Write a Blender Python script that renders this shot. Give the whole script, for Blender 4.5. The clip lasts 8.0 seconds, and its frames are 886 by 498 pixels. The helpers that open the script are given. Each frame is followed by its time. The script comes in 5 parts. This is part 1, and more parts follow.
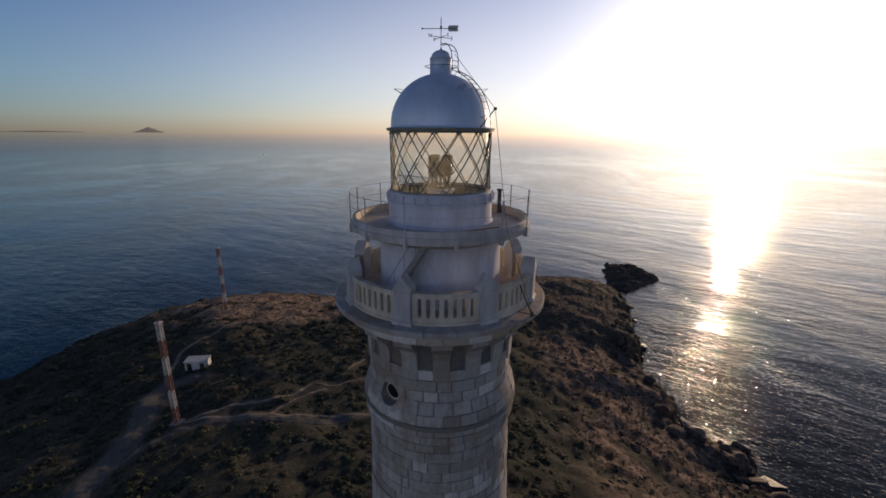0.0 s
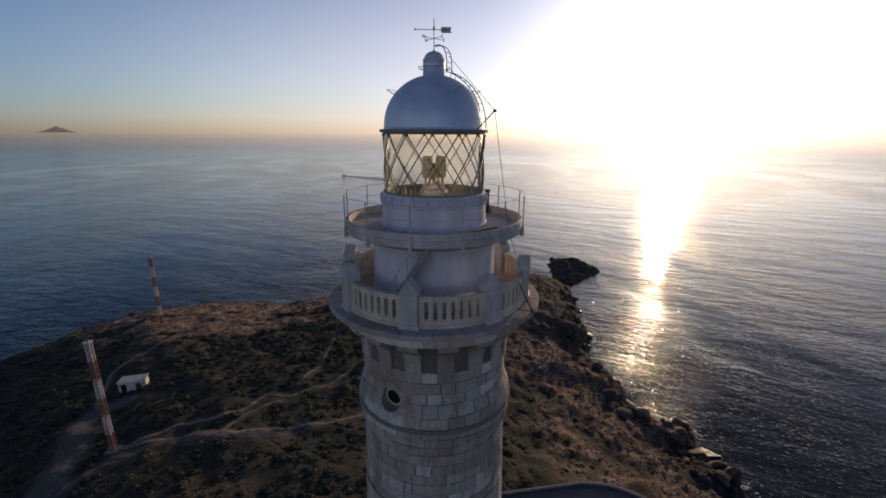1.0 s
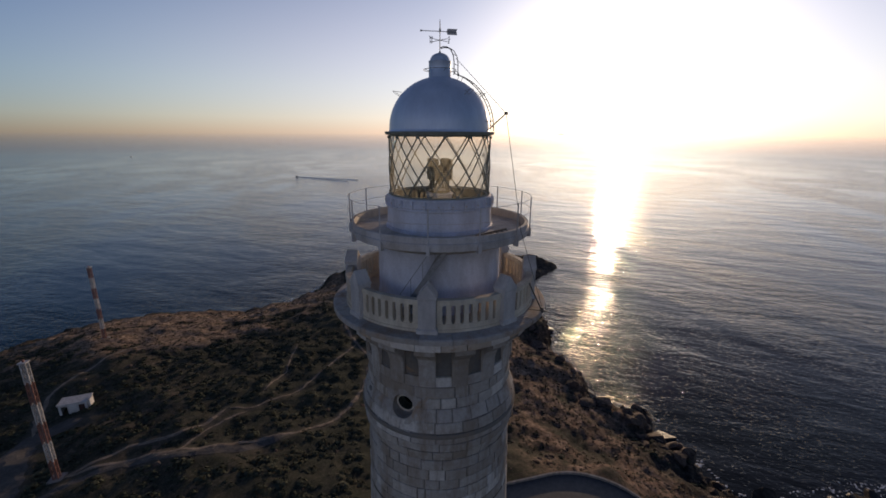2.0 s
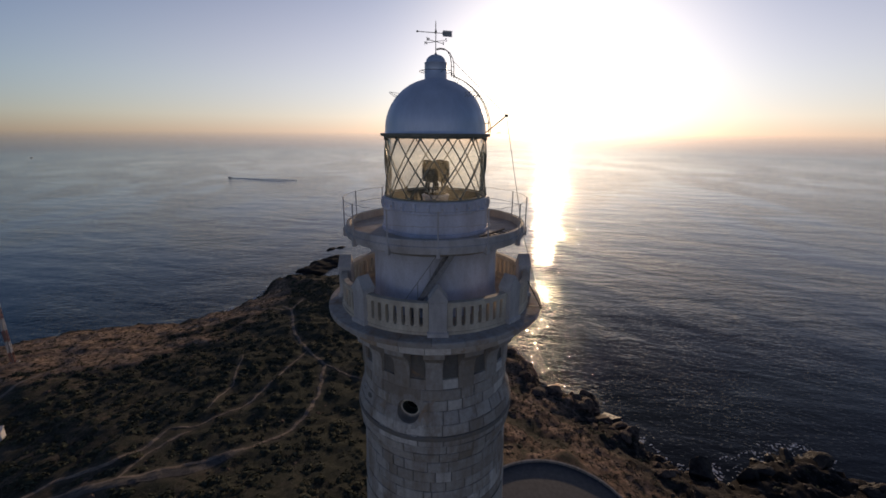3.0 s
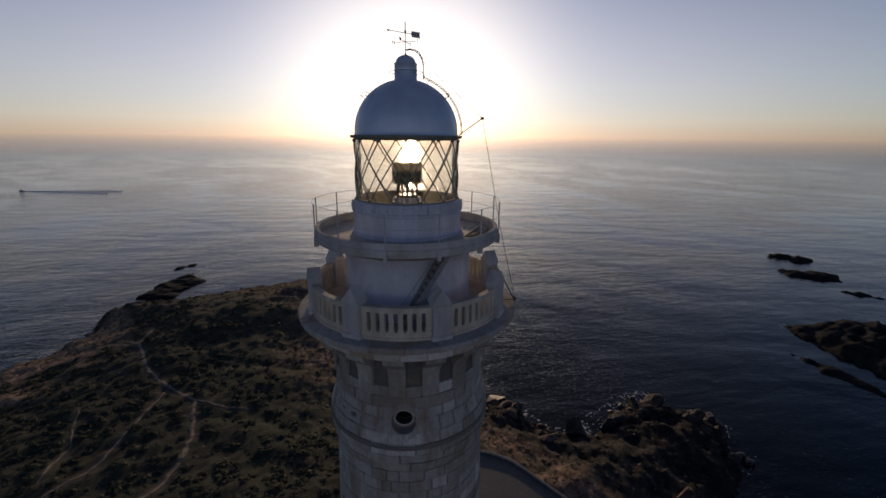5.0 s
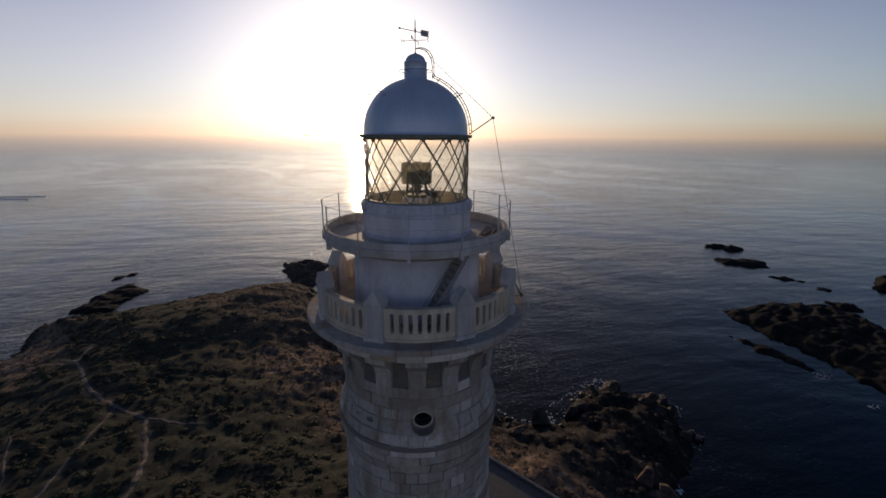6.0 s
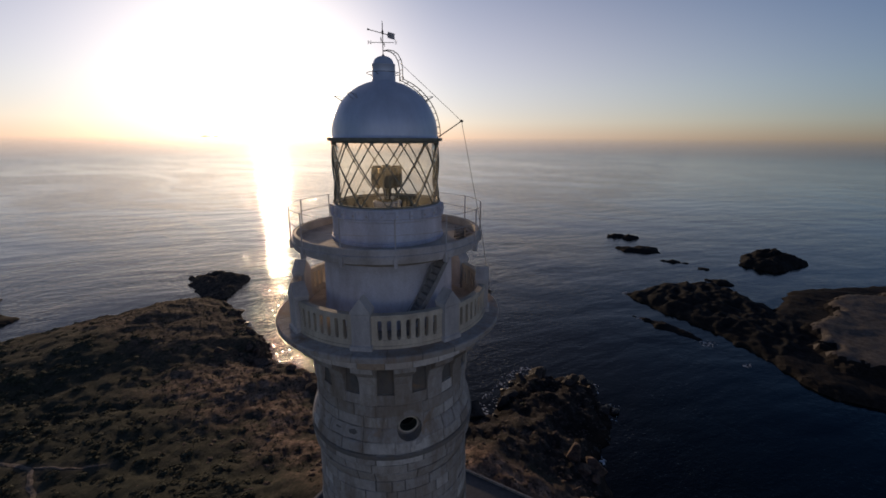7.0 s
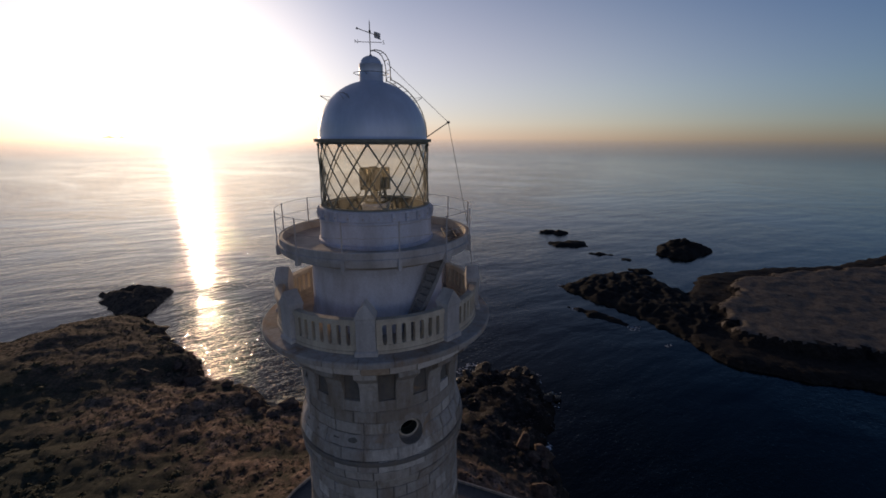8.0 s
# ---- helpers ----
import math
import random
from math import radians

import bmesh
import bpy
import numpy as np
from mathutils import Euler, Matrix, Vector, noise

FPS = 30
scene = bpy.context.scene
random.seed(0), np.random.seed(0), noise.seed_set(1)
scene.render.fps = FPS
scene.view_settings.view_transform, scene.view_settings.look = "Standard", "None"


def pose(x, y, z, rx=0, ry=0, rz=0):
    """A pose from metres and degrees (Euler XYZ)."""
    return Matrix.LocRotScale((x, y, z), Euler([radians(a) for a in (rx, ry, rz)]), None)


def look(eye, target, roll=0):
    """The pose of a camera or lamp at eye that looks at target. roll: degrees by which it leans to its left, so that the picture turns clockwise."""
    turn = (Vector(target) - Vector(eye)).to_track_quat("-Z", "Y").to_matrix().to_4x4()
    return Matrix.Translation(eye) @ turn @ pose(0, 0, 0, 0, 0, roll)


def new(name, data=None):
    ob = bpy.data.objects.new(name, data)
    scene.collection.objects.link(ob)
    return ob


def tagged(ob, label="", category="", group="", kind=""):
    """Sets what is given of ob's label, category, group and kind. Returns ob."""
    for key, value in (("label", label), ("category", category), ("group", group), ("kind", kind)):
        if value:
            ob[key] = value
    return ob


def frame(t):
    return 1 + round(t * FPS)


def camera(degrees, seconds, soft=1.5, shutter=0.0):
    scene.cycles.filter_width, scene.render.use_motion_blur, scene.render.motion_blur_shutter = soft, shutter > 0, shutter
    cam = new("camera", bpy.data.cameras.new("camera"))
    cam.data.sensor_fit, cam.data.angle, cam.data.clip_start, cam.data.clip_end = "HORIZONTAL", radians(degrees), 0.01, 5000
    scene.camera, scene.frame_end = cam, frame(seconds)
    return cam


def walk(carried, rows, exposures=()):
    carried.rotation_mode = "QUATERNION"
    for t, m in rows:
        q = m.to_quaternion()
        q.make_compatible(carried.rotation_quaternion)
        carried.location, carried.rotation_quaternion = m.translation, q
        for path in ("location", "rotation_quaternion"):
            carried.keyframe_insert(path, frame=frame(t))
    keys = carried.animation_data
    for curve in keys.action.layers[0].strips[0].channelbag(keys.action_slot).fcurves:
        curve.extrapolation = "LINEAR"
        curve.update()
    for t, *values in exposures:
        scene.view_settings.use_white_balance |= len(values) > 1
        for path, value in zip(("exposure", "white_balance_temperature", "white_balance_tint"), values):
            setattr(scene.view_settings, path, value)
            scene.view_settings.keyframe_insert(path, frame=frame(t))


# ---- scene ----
cam = camera(93.05, 8.0, 1.65)
PATH = [
    (0, (-0.486, -16.954, 82.002), (0.196, 2.316, 76.692), 0.32),
    (0.5, (-1.406, -16.867, 82.021), (0.446, 2.327, 76.714), 0.37),
    (1, (-2.429, -16.714, 82.059), (0.759, 2.303, 76.750), 0.27),
    (1.5, (-3.355, -16.498, 82.082), (0.818, 2.332, 76.789), 0.27),
    (3, (-6.330, -15.457, 82.237), (1.305, 2.237, 76.887), 0.38),
    (3.5, (-7.260, -15.031, 82.233), (2.009, 1.877, 76.919), 0.45),
    (4, (-8.226, -14.432, 82.223), (2.795, 1.405, 76.959), 0.47),
    (4.5, (-9.077, -13.824, 82.186), (3.070, 1.191, 76.988), 0.55),
    (6, (-11.420, -11.604, 82.157), (2.973, 1.272, 76.960), 0.41),
    (6.5, (-12.073, -10.850, 82.189), (3.373, 0.757, 77.024), 0.40),
    (7, (-12.701, -9.993, 82.228), (3.934, -0.155, 77.080), 0.26),
    (7.5, (-13.211, -9.129, 82.238), (4.217, -0.767, 77.106), 0.26),
    (8, (-13.698, -8.177, 82.230), (4.270, -1.028, 77.128), 0.22),
]
walk(cam, [(t, look(eye, target, roll)) for t, eye, target, roll in PATH], [(0.0, 0.17, 6880, 14), (1.5, 0.1, 6880, 14), (3.0, -0.17, 6880, 14), (4.0, -0.21, 6880, 14), (4.5, -0.44, 6880, 14), (6.0, -0.3, 6900, 14), (8.0, -0.25, 6960, 15)])

# ---- light: low morning sun over the sea, clear hazy sky ----
SUN_AZ, SUN_EL = 37.4, 6.0          # degrees from +y towards +x, and above the horizon
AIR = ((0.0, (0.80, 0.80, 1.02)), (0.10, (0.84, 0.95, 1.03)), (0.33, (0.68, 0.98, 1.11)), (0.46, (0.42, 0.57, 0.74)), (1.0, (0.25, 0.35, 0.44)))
MIST, MIST_AHEAD, BACK_FILL = (3.7, 2.8, 2.1), 1.1, 1.5
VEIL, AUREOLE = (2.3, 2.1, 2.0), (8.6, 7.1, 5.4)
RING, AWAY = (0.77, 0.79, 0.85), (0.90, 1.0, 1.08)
RIM = ((0.0, (0.80, 0.80, 0.85)), (0.3, (0.88, 0.87, 0.89)), (1.0, (1.0, 1.0, 1.0)))
world = bpy.data.worlds.new("sky")
scene.world = world
world.use_nodes = True
wn, wl = world.node_tree.nodes, world.node_tree.links
wn.clear()
sky = wn.new("ShaderNodeTexSky")
sky.sky_type = "NISHITA"
sky.sun_disc = False
sky.sun_elevation = radians(SUN_EL)
sky.sun_rotation = radians(SUN_AZ)
sky.altitude = 80
sky.air_density, sky.dust_density, sky.ozone_density = 0.9, 0.3, 3.6
wbg = wn.new("ShaderNodeBackground")
wbg.inputs["Strength"].default_value = 0.118
wout = wn.new("ShaderNodeOutputWorld")
sa, se = radians(SUN_AZ), radians(SUN_EL)
sun_way = Vector((math.sin(sa) * math.cos(se), math.cos(sa) * math.cos(se), math.sin(se)))
where = wn.new("ShaderNodeTexCoord")
height = wn.new("ShaderNodeSeparateXYZ")
wl.new(where.outputs["Generated"], height.inputs[0])


def sky_range(source, lo, hi, to_lo, to_hi, smooth=True):
    n = wn.new("ShaderNodeMapRange")
    n.interpolation_type = "SMOOTHERSTEP" if smooth else "LINEAR"
    for key, value in (("From Min", lo), ("From Max", hi), ("To Min", to_lo), ("To Max", to_hi)):
        n.inputs[key].default_value = value
    wl.new(source, n.inputs["Value"])
    return n.outputs[0]


def sky_math(how, a, b):
    n = wn.new("ShaderNodeMath")
    n.operation = how
    for socket, value in zip(n.inputs, (a, b)):
        if isinstance(value, (int, float)):
            socket.default_value = value
        else:
            wl.new(value, socket)
    return n.outputs[0]


def sky_toward(way):
    n = wn.new("ShaderNodeVectorMath")
    n.operation = "DOT_PRODUCT"
    n.inputs[1].default_value = way
    wl.new(where.outputs["Generated"], n.inputs[0])
    return n.outputs["Value"]


def sky_mix(how, fac, a, b):
    n = wn.new("ShaderNodeMix")
    n.data_type, n.blend_type = "RGBA", how
    for socket, value in ((n.inputs[0], fac), (n.inputs[6], a), (n.inputs[7], b)):
        if isinstance(value, (int, float)):
            socket.default_value = value
        elif isinstance(value, tuple):
            socket.default_value = (*value, 1)
        else:
            wl.new(value, socket)
    return n.outputs[2]


def sky_ramp(source, stops):
    n = wn.new("ShaderNodeValToRGB")
    while len(n.color_ramp.elements) < len(stops):
        n.color_ramp.elements.new(0.5)
    for stop, (at, colour) in zip(n.color_ramp.elements, stops):
        stop.position, stop.color = at, (*colour, 1)
    wl.new(source, n.inputs[0])
    return n.outputs[0]


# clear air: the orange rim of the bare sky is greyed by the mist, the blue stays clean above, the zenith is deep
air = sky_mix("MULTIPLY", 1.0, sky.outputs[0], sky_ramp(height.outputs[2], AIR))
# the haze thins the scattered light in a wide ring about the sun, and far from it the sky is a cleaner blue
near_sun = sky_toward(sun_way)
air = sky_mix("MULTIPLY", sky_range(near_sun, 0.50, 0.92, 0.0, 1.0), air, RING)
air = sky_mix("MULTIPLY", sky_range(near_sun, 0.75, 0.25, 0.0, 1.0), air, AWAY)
# mist lies along the horizon, bright and warm below the sun
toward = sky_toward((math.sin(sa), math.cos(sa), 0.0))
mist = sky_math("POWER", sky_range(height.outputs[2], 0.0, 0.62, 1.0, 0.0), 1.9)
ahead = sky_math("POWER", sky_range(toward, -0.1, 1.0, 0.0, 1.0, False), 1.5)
# the rosy glow opposite the sun is added as fill for the tower's shaded side
across = sky_math("ADD", sky_math("MULTIPLY", ahead, MIST_AHEAD), sky_range(toward, -0.15, -1.0, 0.04, BACK_FILL, False))
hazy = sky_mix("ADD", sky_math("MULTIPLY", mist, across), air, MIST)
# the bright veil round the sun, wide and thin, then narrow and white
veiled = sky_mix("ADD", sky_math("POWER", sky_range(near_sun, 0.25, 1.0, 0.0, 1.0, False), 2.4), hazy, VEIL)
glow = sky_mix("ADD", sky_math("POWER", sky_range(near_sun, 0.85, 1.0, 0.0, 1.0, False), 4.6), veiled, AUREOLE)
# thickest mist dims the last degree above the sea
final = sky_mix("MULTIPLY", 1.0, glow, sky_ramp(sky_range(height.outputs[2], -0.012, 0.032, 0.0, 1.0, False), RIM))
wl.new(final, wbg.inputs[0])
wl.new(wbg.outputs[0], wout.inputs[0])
sun = new("sun", bpy.data.lights.new("sun", "SUN"))
sun.data.energy, sun.data.angle, sun.data.color = 2.1, radians(0.6), (1.0, 0.74, 0.49)
sun.matrix_world = look(sun_way * 300 + Vector((0, 0, 80)), (0, 0, 80))


# ---- materials ----
def mat(name, base=(0.5, 0.5, 0.5), rough=0.6, metal=0.0):
    m = bpy.data.materials.new(name)
    m.use_nodes = True
    b = m.node_tree.nodes["Principled BSDF"]
    b.inputs["Base Color"].default_value = (*base, 1)
    b.inputs["Roughness"].default_value = rough
    b.inputs["Metallic"].default_value = metal
    return m


def node(m, kind, **values):
    n = m.node_tree.nodes.new(kind)
    for key, value in values.items():
        n.inputs[key].default_value = value
    return n


def join(m, a, b):
    m.node_tree.links.new(a, b)


def ramp(m, source, stops, mode="LINEAR"):
    r = m.node_tree.nodes.new("ShaderNodeValToRGB")
    r.color_ramp.interpolation = mode
    e = r.color_ramp.elements
    while len(e) < len(stops):
        e.new(0.5)
    for el, (p, col) in zip(e, stops):
        el.position = p
        el.color = (*col, 1) if len(col) == 3 else col
    join(m, source, r.inputs[0])
    return r.outputs[0]


def blend(m, fac, a, b, how="MIX"):
    n = m.node_tree.nodes.new("ShaderNodeMix")
    n.data_type, n.blend_type = "RGBA", how
    for socket, value in ((n.inputs[0], fac), (n.inputs[6], a), (n.inputs[7], b)):
        if isinstance(value, (int, float)):
            socket.default_value = value
        elif isinstance(value, tuple):
            socket.default_value = (*value, 1)
        else:
            join(m, value, socket)
    return n.outputs[2]


def coords(m, scale=(1, 1, 1)):
    t = m.node_tree.nodes.new("ShaderNodeNewGeometry")
    mp = m.node_tree.nodes.new("ShaderNodeMapping")
    mp.inputs["Scale"].default_value = scale
    join(m, t.outputs["Position"], mp.inputs["Vector"])
    return mp.outputs[0]


def fbm(m, scale, detail=5.0, rough=0.6, stretch=(1, 1, 1), distortion=0.0):
    n = node(m, "ShaderNodeTexNoise", Scale=scale, Detail=detail, Roughness=rough, Distortion=distortion)
    join(m, coords(m, stretch), n.inputs["Vector"])
    return n.outputs["Fac"]


def bump(m, height, strength=0.3, distance=0.02, under=None):
    n = node(m, "ShaderNodeBump", Strength=strength, Distance=distance)
    join(m, height, n.inputs["Height"])
    if under is not None:
        join(m, under, n.inputs["Normal"])
    join(m, n.outputs[0], m.node_tree.nodes["Principled BSDF"].inputs["Normal"])
    return n.outputs[0]


def base_of(m):
    return m.node_tree.nodes["Principled BSDF"].inputs["Base Color"]


def random_of(m):
    return m.node_tree.nodes.new("ShaderNodeObjectInfo").outputs["Random"]


def island_of(m):
    return m.node_tree.nodes.new("ShaderNodeNewGeometry").outputs["Random Per Island"]


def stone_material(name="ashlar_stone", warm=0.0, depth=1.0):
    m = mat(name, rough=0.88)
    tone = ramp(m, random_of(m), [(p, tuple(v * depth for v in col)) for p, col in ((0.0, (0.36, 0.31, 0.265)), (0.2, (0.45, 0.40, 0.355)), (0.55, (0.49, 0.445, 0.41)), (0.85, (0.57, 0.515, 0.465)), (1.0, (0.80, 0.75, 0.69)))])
    fine = ramp(m, fbm(m, 6.0, 8, 0.7), [(0.3, (0.62, 0.60, 0.58)), (0.7, (1.0, 1.0, 1.0))])
    c1 = blend(m, 0.8, tone, fine, "MULTIPLY")
    stain = ramp(m, fbm(m, 1.3, 7, 0.7, (1, 1, 0.3)), [(0.46, (0, 0, 0)), (0.70, (1, 1, 1))])
    c2 = blend(m, stain, c1, (0.24 + warm, 0.18 + warm * 0.3, 0.13))
    rust = ramp(m, fbm(m, 0.9, 6, 0.65, (1, 1, 1.2), 0.5), [(0.64, (0, 0, 0)), (0.74, (0.7, 0.7, 0.7))])
    c2 = blend(m, rust, c2, (0.34 + warm, 0.20 + warm * 0.2, 0.10))
    join(m, c2, base_of(m))
    bump(m, fbm(m, 22.0, 6, 0.7), 0.5, 0.03)
    return m


def plaster_material(name, base, dirt):
    m = mat(name, rough=0.7)
    n1 = ramp(m, fbm(m, 1.6, 6, 0.65, (1, 1, 0.35)), [(0.38, dirt), (0.66, base)])
    n2 = ramp(m, fbm(m, 14.0, 5, 0.6), [(0.3, (0.82, 0.82, 0.82)), (0.6, (1, 1, 1))])
    join(m, blend(m, 0.7, n1, n2, "MULTIPLY"), base_of(m))
    bump(m, fbm(m, 30.0, 4, 0.6), 0.25, 0.01)
    return m


def dome_material():
    m = mat("silver_painted_metal", rough=0.42, metal=0.3)
    n1 = ramp(m, fbm(m, 1.2, 6, 0.7, (1, 1, 0.4)), [(0.35, (0.54, 0.60, 0.71)), (0.7, (0.69, 0.75, 0.87))])
    join(m, n1, base_of(m))
    r = ramp(m, fbm(m, 5.0, 5, 0.7), [(0.3, (0.34, 0.34, 0.34)), (0.7, (0.55, 0.55, 0.55))])
    join(m, r, m.node_tree.nodes["Principled BSDF"].inputs["Roughness"])
    bump(m, fbm(m, 9.0, 3, 0.5), 0.12, 0.02)
    return m


def metal_material(name, base, rough=0.55, metal=0.4):
    m = mat(name, rough=rough, metal=metal)
    dark = tuple(v * 0.6 for v in base)
    join(m, ramp(m, fbm(m, 8.0, 5, 0.7), [(0.35, dark), (0.65, base)]), base_of(m))
    bump(m, fbm(m, 40.0, 4, 0.6), 0.2, 0.004)
    return m


def glass_material():
    m = mat("lantern_glass")
    t = m.node_tree
    t.nodes.remove(t.nodes["Principled BSDF"])
    clear = t.nodes.new("ShaderNodeBsdfTransparent")
    clear.inputs[0].default_value = (0.95, 0.94, 0.90, 1)
    film = t.nodes.new("ShaderNodeBsdfTranslucent")
    film.inputs[0].default_value = (0.9, 0.86, 0.72, 1)
    gloss = t.nodes.new("ShaderNodeBsdfGlossy")
    gloss.inputs["Roughness"].default_value = 0.02
    dirt = ramp(m, fbm(m, 2.5, 5, 0.7), [(0.3, (0.09, 0.09, 0.09)), (0.75, (0.24, 0.24, 0.24))])
    mix1, mix2 = t.nodes.new("ShaderNodeMixShader"), t.nodes.new("ShaderNodeMixShader")
    fres = t.nodes.new("ShaderNodeFresnel")
    fres.inputs[0].default_value = 1.10
    join(m, dirt, mix1.inputs[0])
    join(m, clear.outputs[0], mix1.inputs[1])
    join(m, film.outputs[0], mix1.inputs[2])
    join(m, fres.outputs[0], mix2.inputs[0])
    join(m, mix1.outputs[0], mix2.inputs[1])
    join(m, gloss.outputs[0], mix2.inputs[2])
    join(m, mix2.outputs[0], t.nodes["Material Output"].inputs["Surface"])
    return m


def wave_noise(m, scale, detail, rough, long, turn):
    """Noise drawn out along the wave crests, which lie across the bearing turn."""
    t = m.node_tree.nodes.new("ShaderNodeNewGeometry")
    mp = m.node_tree.nodes.new("ShaderNodeMapping")
    mp.vector_type = "TEXTURE"
    mp.inputs["Rotation"].default_value = (0, 0, radians(turn))
    mp.inputs["Scale"].default_value = (1, long, 1)
    join(m, t.outputs["Position"], mp.inputs["Vector"])
    n = node(m, "ShaderNodeTexNoise", Scale=scale, Detail=detail, Roughness=rough, Distortion=0.25)
    join(m, mp.outputs[0], n.inputs["Vector"])
    return n.outputs["Fac"]


def sea_material():
    m = mat("sea_water", (0.002, 0.005, 0.006), 0.05)
    t = m.node_tree
    b = t.nodes["Principled BSDF"]
    b.inputs["IOR"].default_value = 1.33
    # slicks: calm lanes where the ripples die down
    lanes = fbm(m, 0.0042, 5, 0.62, (1.3, 0.7, 1), 1.6)
    rippled = ramp(m, lanes, [(0.40, (0.24, 0.24, 0.24)), (0.56, (1, 1, 1))])

    place = t.nodes.new("ShaderNodeSeparateXYZ")
    join(m, t.nodes.new("ShaderNodeNewGeometry").outputs["Position"], place.inputs[0])
    lee = node(m, "ShaderNodeMapRange", **{"From Min": 10.0, "From Max": 100.0, "To Min": 0.4, "To Max": 1.0})
    join(m, place.outputs[1], lee.inputs["Value"])
    rippled = blend(m, 1.0, rippled, lee.outputs[0], "MULTIPLY")
    # broken water over the rocks of the small bay and below the cape's cliff
    for spot, reach, lively in (((79, 78, 0), 13.0, 1.1), ((98, 142, 0), 48.0, 0.5)):
        off = t.nodes.new("ShaderNodeVectorMath")
        off.operation = "DISTANCE"
        off.inputs[1].default_value = spot
        join(m, t.nodes.new("ShaderNodeNewGeometry").outputs["Position"], off.inputs[0])
        chop = node(m, "ShaderNodeMapRange", **{"From Min": reach * 0.3, "From Max": reach, "To Min": lively, "To Max": 0.0})
        join(m, off.outputs["Value"], chop.inputs["Value"])
        rippled = blend(m, 1.0, rippled, chop.outputs[0], "ADD")

    def waves(height, strength, distance, under=None):
        out = bump(m, height, strength, distance, under)
        lively = t.nodes.new("ShaderNodeMath")
        lively.operation, lively.inputs[1].default_value = "MULTIPLY", strength
        join(m, rippled, lively.inputs[0])
        join(m, lively.outputs[0], out.node.inputs["Strength"])
        return out

    n1 = bump(m, wave_noise(m, 0.045, 3, 0.5, 2.6, 50), 0.42, 2.0)
    n2 = waves(wave_noise(m, 0.20, 4, 0.58, 2.5, 62), 0.60, 0.92, n1)
    n3 = waves(wave_noise(m, 0.75, 3, 0.6, 2.0, 44), 0.66, 0.36, n2)
    n4 = waves(wave_noise(m, 2.6, 2, 0.6, 1.5, 70), 0.50, 0.075, n3)
    crests = ramp(m, wave_noise(m, 1.2, 2, 0.6, 1.5, 64), [(0.60, (0, 0, 0)), (0.78, (1, 1, 1))])
    waves(crests, 0.55, 0.26, n4)
    # waves too small to tell apart far out blur the mirror
    geo = t.nodes.new("ShaderNodeNewGeometry")
    far = t.nodes.new("ShaderNodeVectorMath")
    far.operation = "LENGTH"
    join(m, geo.outputs["Position"], far.inputs[0])
    blur = node(m, "ShaderNodeMapRange", **{"From Min": 150.0, "From Max": 2600.0, "To Min": 0.05, "To Max": 0.20})
    join(m, far.outputs["Value"], blur.inputs["Value"])
    join(m, blur.outputs[0], b.inputs["Roughness"])
    # horizon haze put into the material: the last stretch fades to transparent over the sky
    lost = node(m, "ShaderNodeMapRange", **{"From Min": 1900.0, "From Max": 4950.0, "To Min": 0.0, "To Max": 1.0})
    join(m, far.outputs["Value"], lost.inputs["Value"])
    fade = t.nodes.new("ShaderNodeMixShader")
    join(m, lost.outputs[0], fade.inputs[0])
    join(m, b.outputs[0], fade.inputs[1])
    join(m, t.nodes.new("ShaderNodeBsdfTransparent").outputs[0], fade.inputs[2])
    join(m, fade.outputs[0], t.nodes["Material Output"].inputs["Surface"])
    return m


